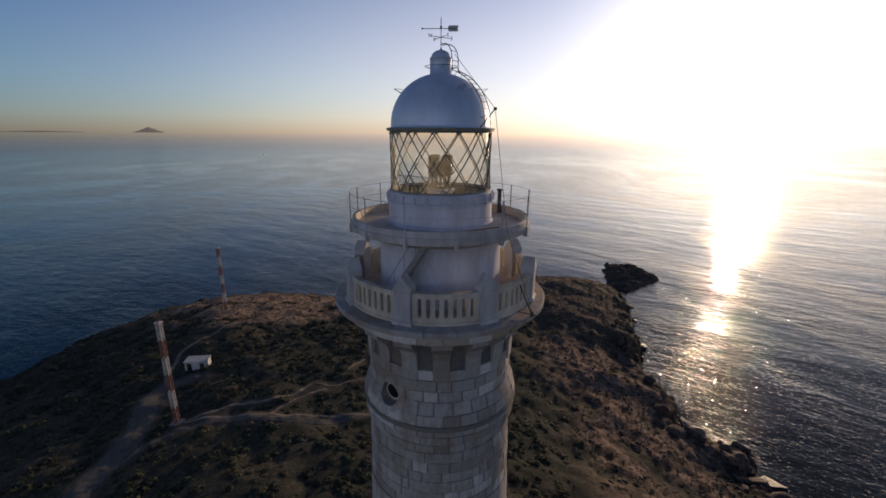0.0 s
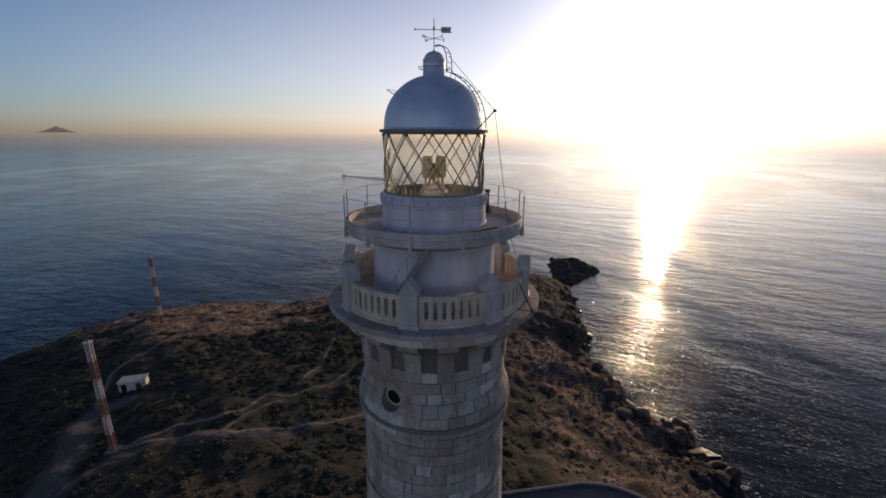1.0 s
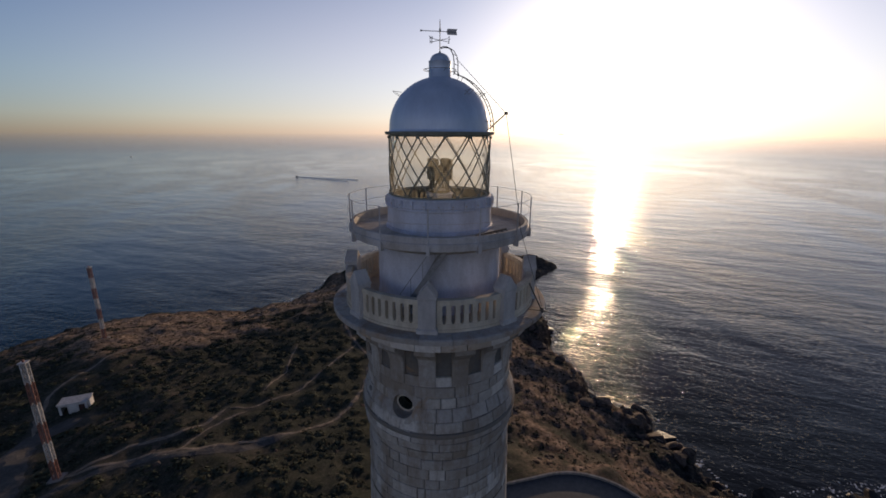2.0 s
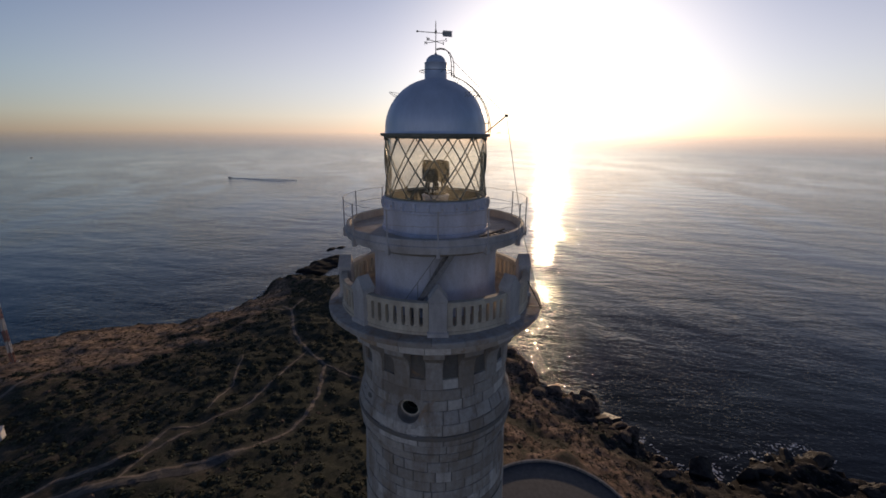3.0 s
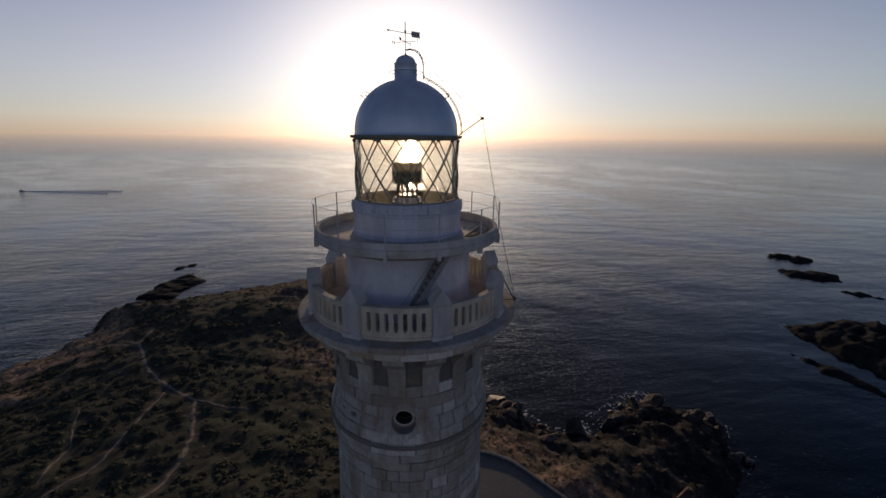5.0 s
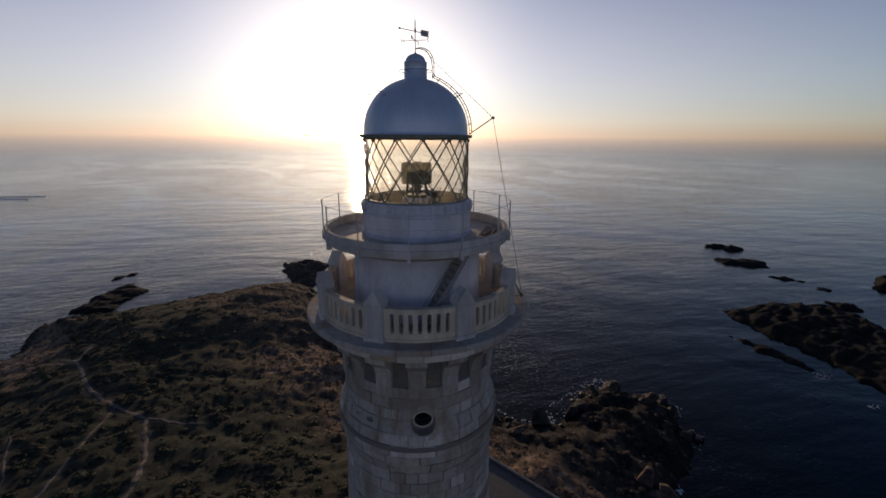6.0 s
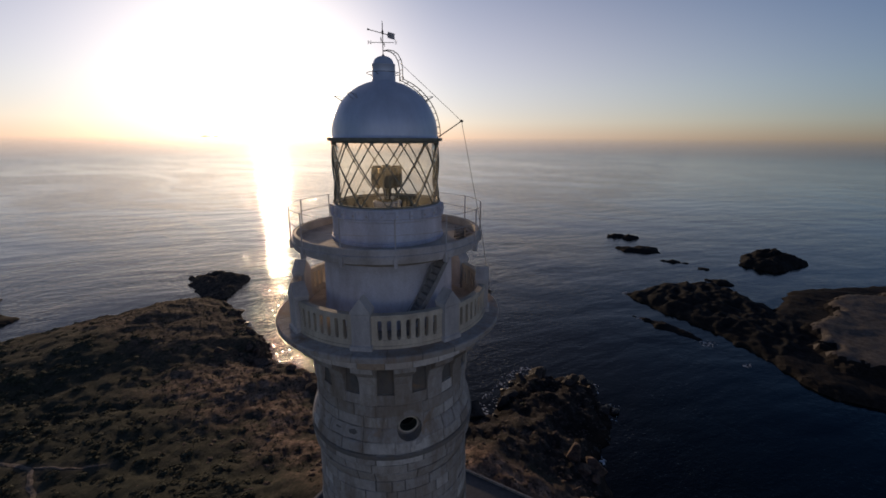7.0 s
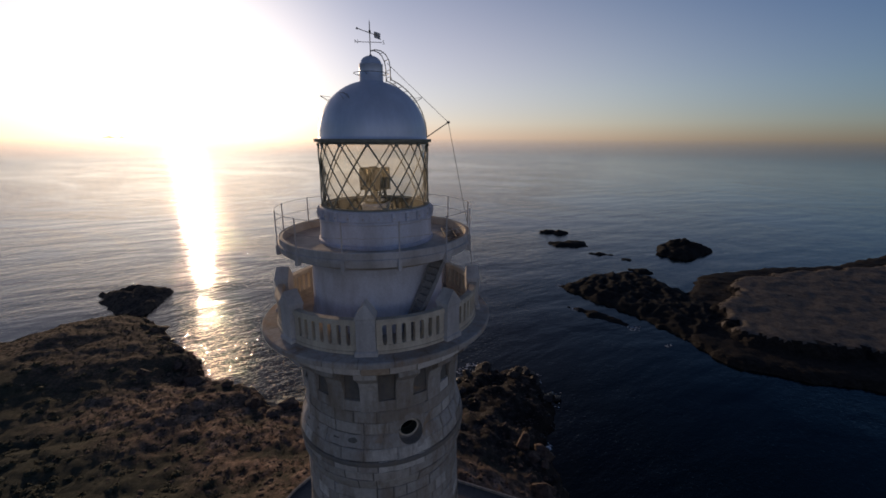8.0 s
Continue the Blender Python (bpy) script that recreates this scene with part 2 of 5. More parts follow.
def ground_material():
    m = mat("coastal_ground", rough=0.95)
    m.node_tree.nodes["Principled BSDF"].inputs["Specular IOR Level"].default_value = 0.1
    soil = ramp(m, fbm(m, 0.5, 8, 0.7), [(0.35, (0.052, 0.036, 0.027)), (0.50, (0.125, 0.088, 0.065)), (0.66, (0.25, 0.185, 0.138))])
    scrub = ramp(m, fbm(m, 0.8, 7, 0.7), [(0.36, (0.036, 0.034, 0.024)), (0.52, (0.064, 0.058, 0.042)), (0.66, (0.118, 0.102, 0.074))])
    where = ramp(m, fbm(m, 0.05, 8, 0.68, (1, 1, 1), 0.6), [(0.33, (0, 0, 0)), (0.50, (0.92, 0.92, 0.92))])
    c0 = blend(m, where, soil, scrub)
    thicket = ramp(m, fbm(m, 0.16, 7, 0.7, (1, 1, 1), 0.8), [(0.44, (0, 0, 0)), (0.60, (0.8, 0.8, 0.8))])
    c0 = blend(m, thicket, c0, (0.036, 0.038, 0.027))
    heath = m.node_tree.nodes.new("ShaderNodeAttribute")
    heath.attribute_name = "heath"
    heath_part = node(m, "ShaderNodeMapRange", **{"To Min": 0.0, "To Max": 0.7})
    join(m, heath.outputs["Fac"], heath_part.inputs["Value"])
    heather = ramp(m, fbm(m, 1.4, 8, 0.75), [(0.36, (0.030, 0.036, 0.026)), (0.52, (0.048, 0.056, 0.040)), (0.68, (0.082, 0.090, 0.065))])
    heathy = blend(m, 1.0, heath_part.outputs[0], ramp(m, fbm(m, 0.09, 6, 0.65), [(0.34, (0.78, 0.78, 0.78)), (0.50, (1.0, 1.0, 1.0))]), "MULTIPLY")
    c0 = blend(m, heathy, c0, heather)
    open_soil = m.node_tree.nodes.new("ShaderNodeAttribute")
    open_soil.attribute_name = "bare"
    pale = ramp(m, fbm(m, 0.32, 8, 0.72), [(0.37, (0.098, 0.057, 0.041)), (0.50, (0.26, 0.162, 0.115)), (0.64, (0.44, 0.30, 0.22))])
    c1 = blend(m, open_soil.outputs["Fac"], c0, pale)
    dry = m.node_tree.nodes.new("ShaderNodeAttribute")
    dry.attribute_name = "sand"
    sandy = ramp(m, fbm(m, 0.4, 8, 0.72), [(0.36, (0.16, 0.098, 0.066)), (0.50, (0.36, 0.245, 0.17)), (0.64, (0.52, 0.385, 0.28))])
    c1 = blend(m, dry.outputs["Fac"], c1, sandy)
    tuft = ramp(m, fbm(m, 1.1, 7, 0.78), [(0.485, (0, 0, 0)), (0.53, (1, 1, 1))])
    open_tuft = m.node_tree.nodes.new("ShaderNodeMapRange")
    open_tuft.inputs["To Min"].default_value, open_tuft.inputs["To Max"].default_value = 0.75, 0.45
    join(m, open_soil.outputs["Fac"], open_tuft.inputs["Value"])
    tuft = blend(m, 1.0, tuft, open_tuft.outputs[0], "MULTIPLY")
    c1 = blend(m, tuft, c1, (0.040, 0.043, 0.029))
    grit = ramp(m, fbm(m, 2.6, 4, 0.7, (1, 1, 1), 0.4), [(0.58, (0, 0, 0)), (0.63, (1, 1, 1))])
    open_grit = node(m, "ShaderNodeMapRange", **{"To Min": 1.0, "To Max": 0.15})
    join(m, heath.outputs["Fac"], open_grit.inputs["Value"])
    c1 = blend(m, blend(m, 1.0, grit, open_grit.outputs[0], "MULTIPLY"), c1, (0.12, 0.104, 0.086))
    geo = m.node_tree.nodes.new("ShaderNodeNewGeometry")
    sep = m.node_tree.nodes.new("ShaderNodeSeparateXYZ")
    join(m, geo.outputs["Normal"], sep.inputs[0])
    steep = ramp(m, sep.outputs[2], [(0.70, (1, 1, 1)), (0.88, (0, 0, 0))])
    rock = ramp(m, fbm(m, 0.35, 8, 0.75, (1, 1, 2.5)), [(0.36, (0.034, 0.023, 0.017)), (0.64, (0.17, 0.112, 0.080))])
    c2 = blend(m, steep, c1, rock)
    outer = m.node_tree.nodes.new("ShaderNodeAttribute")
    outer.attribute_name = "shelf"
    dark_rock = ramp(m, fbm(m, 0.5, 8, 0.75), [(0.36, (0.014, 0.013, 0.012)), (0.54, (0.046, 0.040, 0.036)), (0.68, (0.135, 0.116, 0.103))])
    c2 = blend(m, outer.outputs["Fac"], c2, dark_rock)
    low = m.node_tree.nodes.new("ShaderNodeSeparateXYZ")
    join(m, geo.outputs["Position"], low.inputs[0])
    wet = m.node_tree.nodes.new("ShaderNodeMapRange")
    for key, value in (("From Min", 0.5), ("From Max", 7.0), ("To Min", 1.0), ("To Max", 0.0)):
        wet.inputs[key].default_value = value
    join(m, low.outputs[2], wet.inputs["Value"])
    c3 = blend(m, wet.outputs[0], c2, (0.016, 0.013, 0.012))
    at = m.node_tree.nodes.new("ShaderNodeAttribute")
    at.attribute_name = "track"
    worn = blend(m, fbm(m, 1.5, 5, 0.7), (0.09, 0.078, 0.064), (0.19, 0.165, 0.135))
    c4 = blend(m, at.outputs["Fac"], c3, worn)
    join(m, c4, base_of(m))
    bump(m, fbm(m, 2.2, 9, 0.78), 0.6, 0.28)
    return m


STONE = stone_material()
DARK_STONE = stone_material("weathered_string_course", 0.0, 0.34)
# same stone toned down: shade put into the colour of bracket recesses and niche
RECESS = stone_material("shade_toned_recess_stone", 0.0, 0.74)
MORTAR = stone_material("dark_mortar", 0.0, 0.24)
WHITEWASH = plaster_material("whitewashed_render", (0.72, 0.72, 0.79), (0.55, 0.535, 0.57))
CREAM = plaster_material("cream_render", (0.76, 0.67, 0.53), (0.52, 0.43, 0.33))
DOME = dome_material()
IRON = metal_material("dark_iron", (0.10, 0.095, 0.085))
GALV = metal_material("galvanised_steel", (0.36, 0.36, 0.36), 0.5, 0.6)
BARS = metal_material("grey_painted_bars", (0.29, 0.28, 0.22), 0.6, 0.0)
DECK = plaster_material("deck_screed", (0.64, 0.56, 0.47), (0.44, 0.37, 0.30))
CORNICE = stone_material("cornice_stone", 0.08)


def frieze_material():
    """Frieze stones weathered each in its own way, from chalky white to ochre and rust."""
    m = mat("weathered_frieze_stone", rough=0.88)
    tone = ramp(m, random_of(m), [(0.0, (0.30, 0.22, 0.16)), (0.22, (0.46, 0.30, 0.17)), (0.45, (0.52, 0.43, 0.35)), (0.7, (0.60, 0.53, 0.47)), (1.0, (0.80, 0.75, 0.70))])
    fine = ramp(m, fbm(m, 5.0, 8, 0.7), [(0.3, (0.60, 0.56, 0.54)), (0.7, (1.0, 1.0, 1.0))])
    spots = ramp(m, fbm(m, 2.2, 6, 0.7), [(0.58, (0, 0, 0)), (0.70, (0.85, 0.85, 0.85))])
    join(m, blend(m, spots, blend(m, 0.8, tone, fine, "MULTIPLY"), (0.30, 0.17, 0.09)), base_of(m))
    bump(m, fbm(m, 22.0, 6, 0.7), 0.5, 0.03)
    return m


FRIEZE = frieze_material()
CREAM_PIER = plaster_material("pier_render", (0.64, 0.60, 0.57), (0.44, 0.40, 0.38))
GREY_PAINT = plaster_material("grey_painted_metal", (0.66, 0.61, 0.59), (0.44, 0.38, 0.34))
STEEL = metal_material("painted_stair_steel", (0.34, 0.32, 0.31), 0.7, 0.1)
BRASS = metal_material("tarnished_brass", (0.16, 0.12, 0.06), 0.45, 0.8)
WOOD = metal_material("weathered_wood", (0.26, 0.22, 0.17), 0.85, 0.0)
LINING = metal_material("dark_green_lining", (0.05, 0.055, 0.04), 0.7, 0.0)
DARK_GLASS = mat("dark_glass", (0.004, 0.004, 0.005), 0.25)
LENS = mat("lens_glass", (0.17, 0.145, 0.10), 0.14)
LENS.node_tree.nodes["Principled BSDF"].inputs["Transmission Weight"].default_value = 0.4
GLASS = glass_material()
SEA = sea_material()
GROUND = ground_material()


def rock_material(name, dark, light, pieces=False):
    m = mat(name, rough=0.9)
    m.node_tree.nodes["Principled BSDF"].inputs["Specular IOR Level"].default_value = 0.35 if pieces else 0.12
    tone = ramp(m, fbm(m, 0.6, 8, 0.75, (1, 1, 2.0)), [(0.36, dark), (0.64, light)])
    if pieces:
        tone = blend(m, 0.8, tone, ramp(m, island_of(m), [(0.0, (0.55, 0.52, 0.50)), (1.0, (1.0, 1.0, 1.0))]), "MULTIPLY")
    if pieces:
        # rock wetted by the waves is nearly black
        geo = m.node_tree.nodes.new("ShaderNodeNewGeometry")
        sep = m.node_tree.nodes.new("ShaderNodeSeparateXYZ")
        join(m, geo.outputs["Position"], sep.inputs[0])
        wet = m.node_tree.nodes.new("ShaderNodeMapRange")
        for key, value in (("From Min", 0.8), ("From Max", 6.8), ("To Min", 1.0), ("To Max", 0.0)):
            wet.inputs[key].default_value = value
        join(m, sep.outputs[2], wet.inputs["Value"])
        tone = blend(m, wet.outputs[0], tone, (0.016, 0.013, 0.012))
        shine = node(m, "ShaderNodeMapRange", **{"To Min": 0.9, "To Max": 0.38})
        join(m, wet.outputs[0], shine.inputs["Value"])
        join(m, shine.outputs[0], m.node_tree.nodes["Principled BSDF"].inputs["Roughness"])
    join(m, tone, base_of(m))
    bump(m, fbm(m, 2.5, 8, 0.75), 0.8, 0.25)
    return m


def leaf_material():
    m = mat("shrub_leaves", rough=0.8)
    m.node_tree.nodes["Principled BSDF"].inputs["Specular IOR Level"].default_value = 0.1
    tone = ramp(m, island_of(m), [(0.0, (0.034, 0.042, 0.027)), (0.6, (0.054, 0.061, 0.040)), (1.0, (0.094, 0.094, 0.062))])
    join(m, tone, base_of(m))
    return m


SEA_ROCK = rock_material("wet_dark_rock", (0.009, 0.009, 0.009), (0.024, 0.023, 0.022))
BROWN_ROCK = rock_material("dark_brown_rock", (0.036, 0.027, 0.021), (0.15, 0.112, 0.085))
DARK_SHELF = rock_material("dark_shelf_rock", (0.010, 0.009, 0.0085), (0.032, 0.027, 0.024))
BOULDER = rock_material("brown_rock", (0.042, 0.028, 0.021), (0.20, 0.135, 0.100), True)
SHELF_BOULDER = rock_material("dark_grey_rock", (0.016, 0.013, 0.011), (0.085, 0.067, 0.055), True)
LEAVES = leaf_material()
DRY_TOP = rock_material("dry_plateau_soil", (0.064, 0.056, 0.050), (0.155, 0.136, 0.120))
TRACK = rock_material("trodden_earth", (0.14, 0.112, 0.088), (0.32, 0.26, 0.205))
ROAD = rock_material("worn_asphalt", (0.085, 0.078, 0.072), (0.14, 0.127, 0.116))
FOAM = mat("sea_foam", (0.72, 0.74, 0.75), 0.8)
PAVING = plaster_material("terrace_concrete", (0.10, 0.095, 0.095), (0.07, 0.066, 0.066))
PARAPET = plaster_material("parapet_render", (0.30, 0.27, 0.25), (0.18, 0.16, 0.145))
RED = plaster_material("faded_red_paint", (0.30, 0.125, 0.095), (0.22, 0.10, 0.075))
WHITE = plaster_material("weathered_white_paint", (0.66, 0.63, 0.60), (0.46, 0.43, 0.40))
DARK_WOOD = metal_material("dark_red_door", (0.07, 0.03, 0.025), 0.7, 0.0)


# ---- mesh helpers ----
def part(name, bm, material, parent=None, label="", smooth=False):
    me = bpy.data.meshes.new(name)
    bmesh.ops.recalc_face_normals(bm, faces=bm.faces[:])
    bm.to_mesh(me)
    bm.free()
    if smooth:
        me.polygons.foreach_set("use_smooth", [True] * len(me.polygons))
    me.materials.append(material)
    ob = new(name, me)
    if parent is not None:
        ob.parent = parent
    if label:
        ob["label"] = label
    return ob


def empty(name, at=(0, 0, 0), parent=None):
    ob = new(name)
    ob.location = at
    ob.empty_display_size = 0.3
    if parent is not None:
        ob.parent = parent
    return ob


def polar(r, a, z):
    return Vector((r * math.cos(radians(a)), r * math.sin(radians(a)), z))


def lathe(bm, profile, n=96, closed=False):
    """Turns (r, z) pairs round the z axis; closed joins the last pair to the first."""
    rings = [[bm.verts.new(polar(r, 360 * k / n, z)) for k in range(n)] for r, z in profile]
    pairs = list(zip(rings, rings[1:])) + ([(rings[-1], rings[0])] if closed else [])
    for lo, hi in pairs:
        for k in range(n):
            bm.faces.new((lo[k], lo[(k + 1) % n], hi[(k + 1) % n], hi[k]))
    return bm


def arc_box(bm, r0, r1, z0, z1, a0, a1, n=4):
    """A curved block between two radii, heights and bearings."""
    cols = []
    for k in range(n + 1):
        a = a0 + (a1 - a0) * k / n
        cols.append([bm.verts.new(polar(r, a, z)) for r, z in ((r0, z0), (r1, z0), (r1, z1), (r0, z1))])
    for p, q in zip(cols, cols[1:]):
        for i in range(4):
            j = (i + 1) % 4
            bm.faces.new((p[i], p[j], q[j], q[i]))
    bm.faces.new(cols[0])
    bm.faces.new(cols[-1][::-1])
    return bm


def rod(bm, points, radius, sides=6):
    """A round bar along the points."""
    points = [Vector(p) for p in points]
    rings = []
    for i, p in enumerate(points):
        way = (points[min(i + 1, len(points) - 1)] - points[max(i - 1, 0)]).normalized()
        side = way.orthogonal().normalized() if abs(way.z) > 0.99 else way.cross(Vector((0, 0, 1))).normalized()
        other = way.cross(side)
        rings.append([bm.verts.new(p + radius * (math.cos(2 * math.pi * k / sides) * side + math.sin(2 * math.pi * k / sides) * other)) for k in range(sides)])
    for lo, hi in zip(rings, rings[1:]):
        for k in range(sides):
            bm.faces.new((lo[k], lo[(k + 1) % sides], hi[(k + 1) % sides], hi[k]))
    bm.faces.new(rings[0][::-1])
    bm.faces.new(rings[-1])
    return bm


def box(bm, size, m=None):
    made = bmesh.ops.create_cube(bm, size=1, matrix=(m or Matrix()) @ Matrix.Diagonal((*size, 1)))
    return made["verts"]


# ---- the sea and the land ----
def land_distance(px, py, outline):
    """Signed distance to a closed outline, positive inside."""
    best = np.full(px.shape, 1e9)
    inside = np.zeros(px.shape, bool)
    for (x0, y0), (x1, y1) in zip(outline, outline[1:] + outline[:1]):
        dx, dy = x1 - x0, y1 - y0
        s = np.clip(((px - x0) * dx + (py - y0) * dy) / (dx * dx + dy * dy), 0, 1)
        best = np.minimum(best, np.hypot(px - x0 - s * dx, py - y0 - s * dy))
        cross = (y0 > py) != (y1 > py)
        with np.errstate(divide="ignore", invalid="ignore"):
            inside ^= cross & (px < (x1 - x0) * (py - y0) / (y1 - y0 if y1 != y0 else 1e-9) + x0)
    return np.where(inside, best, -best)


def line_distance(px, py, line):
    best = np.full(px.shape, 1e9)
    for (x0, y0), (x1, y1) in zip(line, line[1:]):
        dx, dy = x1 - x0, y1 - y0
        s = np.clip(((px - x0) * dx + (py - y0) * dy) / (dx * dx + dy * dy), 0, 1)
        best = np.minimum(best, np.hypot(px - x0 - s * dx, py - y0 - s * dy))
    return best


def rough_noise(px, py, size, seed, octaves=5):
    flat = [noise.fractal(Vector((x / size + seed, y / size - seed, seed * 0.7)), 0.9, 2.1, octaves) for x, y in zip(px.ravel(), py.ravel())]
    return np.array(flat).reshape(px.shape)


def sheet(name, px, py, pz, material, layer=None, smooth=True, bare=None, only=None, more=()):
    rows, cols = px.shape
    me = bpy.data.meshes.new(name)
    verts = np.stack([px, py, pz], -1).reshape(-1, 3)
    k = (np.arange(rows - 1)[:, None] * cols + np.arange(cols - 1)[None]).ravel()
    quads = np.stack([k, k + 1, k + cols + 1, k + cols], -1)
    if only is not None:
        quads = quads[only[:-1, :-1].ravel()]
    me.from_pydata(verts.tolist(), [], quads.tolist())
    me.polygons.foreach_set("use_smooth", [smooth] * len(me.polygons))
    if layer is not None:
        me.attributes.new("track", "FLOAT", "POINT").data.foreach_set("value", layer.ravel().astype(np.float32))
    if bare is not None:
        me.attributes.new("bare", "FLOAT", "POINT").data.foreach_set("value", bare.ravel().astype(np.float32))
    for key, values in more:
        me.attributes.new(key, "FLOAT", "POINT").data.foreach_set("value", values.ravel().astype(np.float32))
    me.materials.append(material)
    return new(name, me)


CAPE = [(60, -60), (66, -8), (85, 2), (100, 1), (112, 4), (120, 8), (122, 14), (118.5, 22), (117.5, 31), (113, 37), (105, 37), (97, 35), (89, 33),
        (80, 42), (80, 54), (76, 60), (84, 68), (79, 73), (69, 77), (75, 87), (72, 100), (68, 110), (74, 114), (80, 122), (83, 136), (88, 148), (93, 160), (94, 168),
        (90, 182), (78, 190), (60, 194), (40, 205), (19, 216), (2, 228), (-8, 218), (-16, 198), (-28, 189), (-45, 181), (-62, 187), (-88, 187), (-104, 184),
        (-122, 169), (-130, 154), (-138, 141), (-141, 109), (-150, 30), (-170, -140), (60, -140)]
MAIN_PATH = [(-3.4, 157), (-0.4, 145), (-1.4, 120), (1.5, 105.6), (5.0, 95), (1.6, 80), (-1.9, 71.6), (-7.5, 65.2), (-14.8, 62.5), (-29, 60.2), (-42, 62.3), (-55, 62.4)]
WEST_PATH = [(1.5, 105.6), (-4.7, 95.7), (-10.5, 86), (-15.4, 79.6), (-19.9, 77.6), (-23.8, 74.3), (-29, 75.1)]
OLD_PATH = [(-16.3, 108.5), (-17.3, 97), (-18.2, 89.7), (-20.5, 86.2), (-22.4, 80.8)]
MAST_PATH = [(-55, 62.4), (-50, 64.2), (-44, 67.3), (-37.4, 66.5), (-32, 69.6), (-29, 75.1)]
TIP_PATH = [(-0.4, 145), (-8, 157), (-14, 160)]
TIP_FORK = [(-0.4, 145), (5, 158)]
SLOPE_PATH = [(5, 95), (9, 88), (14, 84)]
ROAD_LINE = [(-56, 20), (-60, 36), (-61, 43.5), (-61.7, 50), (-61.8, 55), (-62.6, 61), (-65, 67), (-68, 74), (-69, 79), (-65.5, 82.4), (-60.6, 82.8)]
BRANCH_TRACK = [(-60, 48), (-58.5, 51.9), (-56.3, 56.2), (-52.3, 59.4), (-47.6, 60.8), (-42.5, 61.5), (-35.9, 59.6), (-29.2, 59), (-22.7, 59.6), (-17.6, 61), (-14.8, 62.5)]
HUT_PATH = [(-69, 81), (-73, 90), (-76.4, 101), (-75, 106), (-73.7, 111.5), (-71.3, 118), (-66, 128)]
FORK_PATH = [(-35.2, 60), (-32.8, 65.2), (-29.7, 69.5), (-24.7, 73.6)]
TRACKS = [(0.42, MAIN_PATH), (0.26, WEST_PATH), (0.2, OLD_PATH), (0.42, MAST_PATH), (0.38, TIP_PATH), (0.38, TIP_FORK), (0.28, SLOPE_PATH), (0.95, BRANCH_TRACK), (0.5, HUT_PATH), (0.3, FORK_PATH), (2.6, ROAD_LINE)]


def smooth01(v):
    v = np.clip(v, 0, 1)
    return v * v * (3 - 2 * v)


def cape_height(px, py, d, fine):
    r = np.hypot(px, py)
    h = 24 * (1 - np.exp(-np.maximum(d, 0) / 75)) + 10 * np.exp(-(r / 62) ** 2)
    h += 2.4 * np.exp(-(((px - 74) / 52) ** 2 + ((py - 166) / 56) ** 2)) * smooth01(d / 7)
    h += 4.0 * smooth01(d / 2.2) * smooth01((px + 24) / 96) * smooth01((py - 40) / 60)     # the east shore ends in a low cliff
    h *= 1 - 0.42 * smooth01((px - 82) / 9) * smooth01((50 - py) / 8)                      # the outer shelf lies low
    h += 3.0 * smooth01(d / 4) + fine * 0.8 * smooth01(d / 12)
    return np.where(d > 0, h, np.maximum(d * 0.5, -6))


LAND = {}


def ridged(px, py, size, seed, octaves=5):
    flat = [noise.ridged_multi_fractal(Vector((x / size + seed, y / size, seed)), 0.9, 2.2, octaves, 0.9, 2.0) for x, y in zip(px.ravel(), py.ravel())]
    return np.array(flat).reshape(px.shape) - 1.0


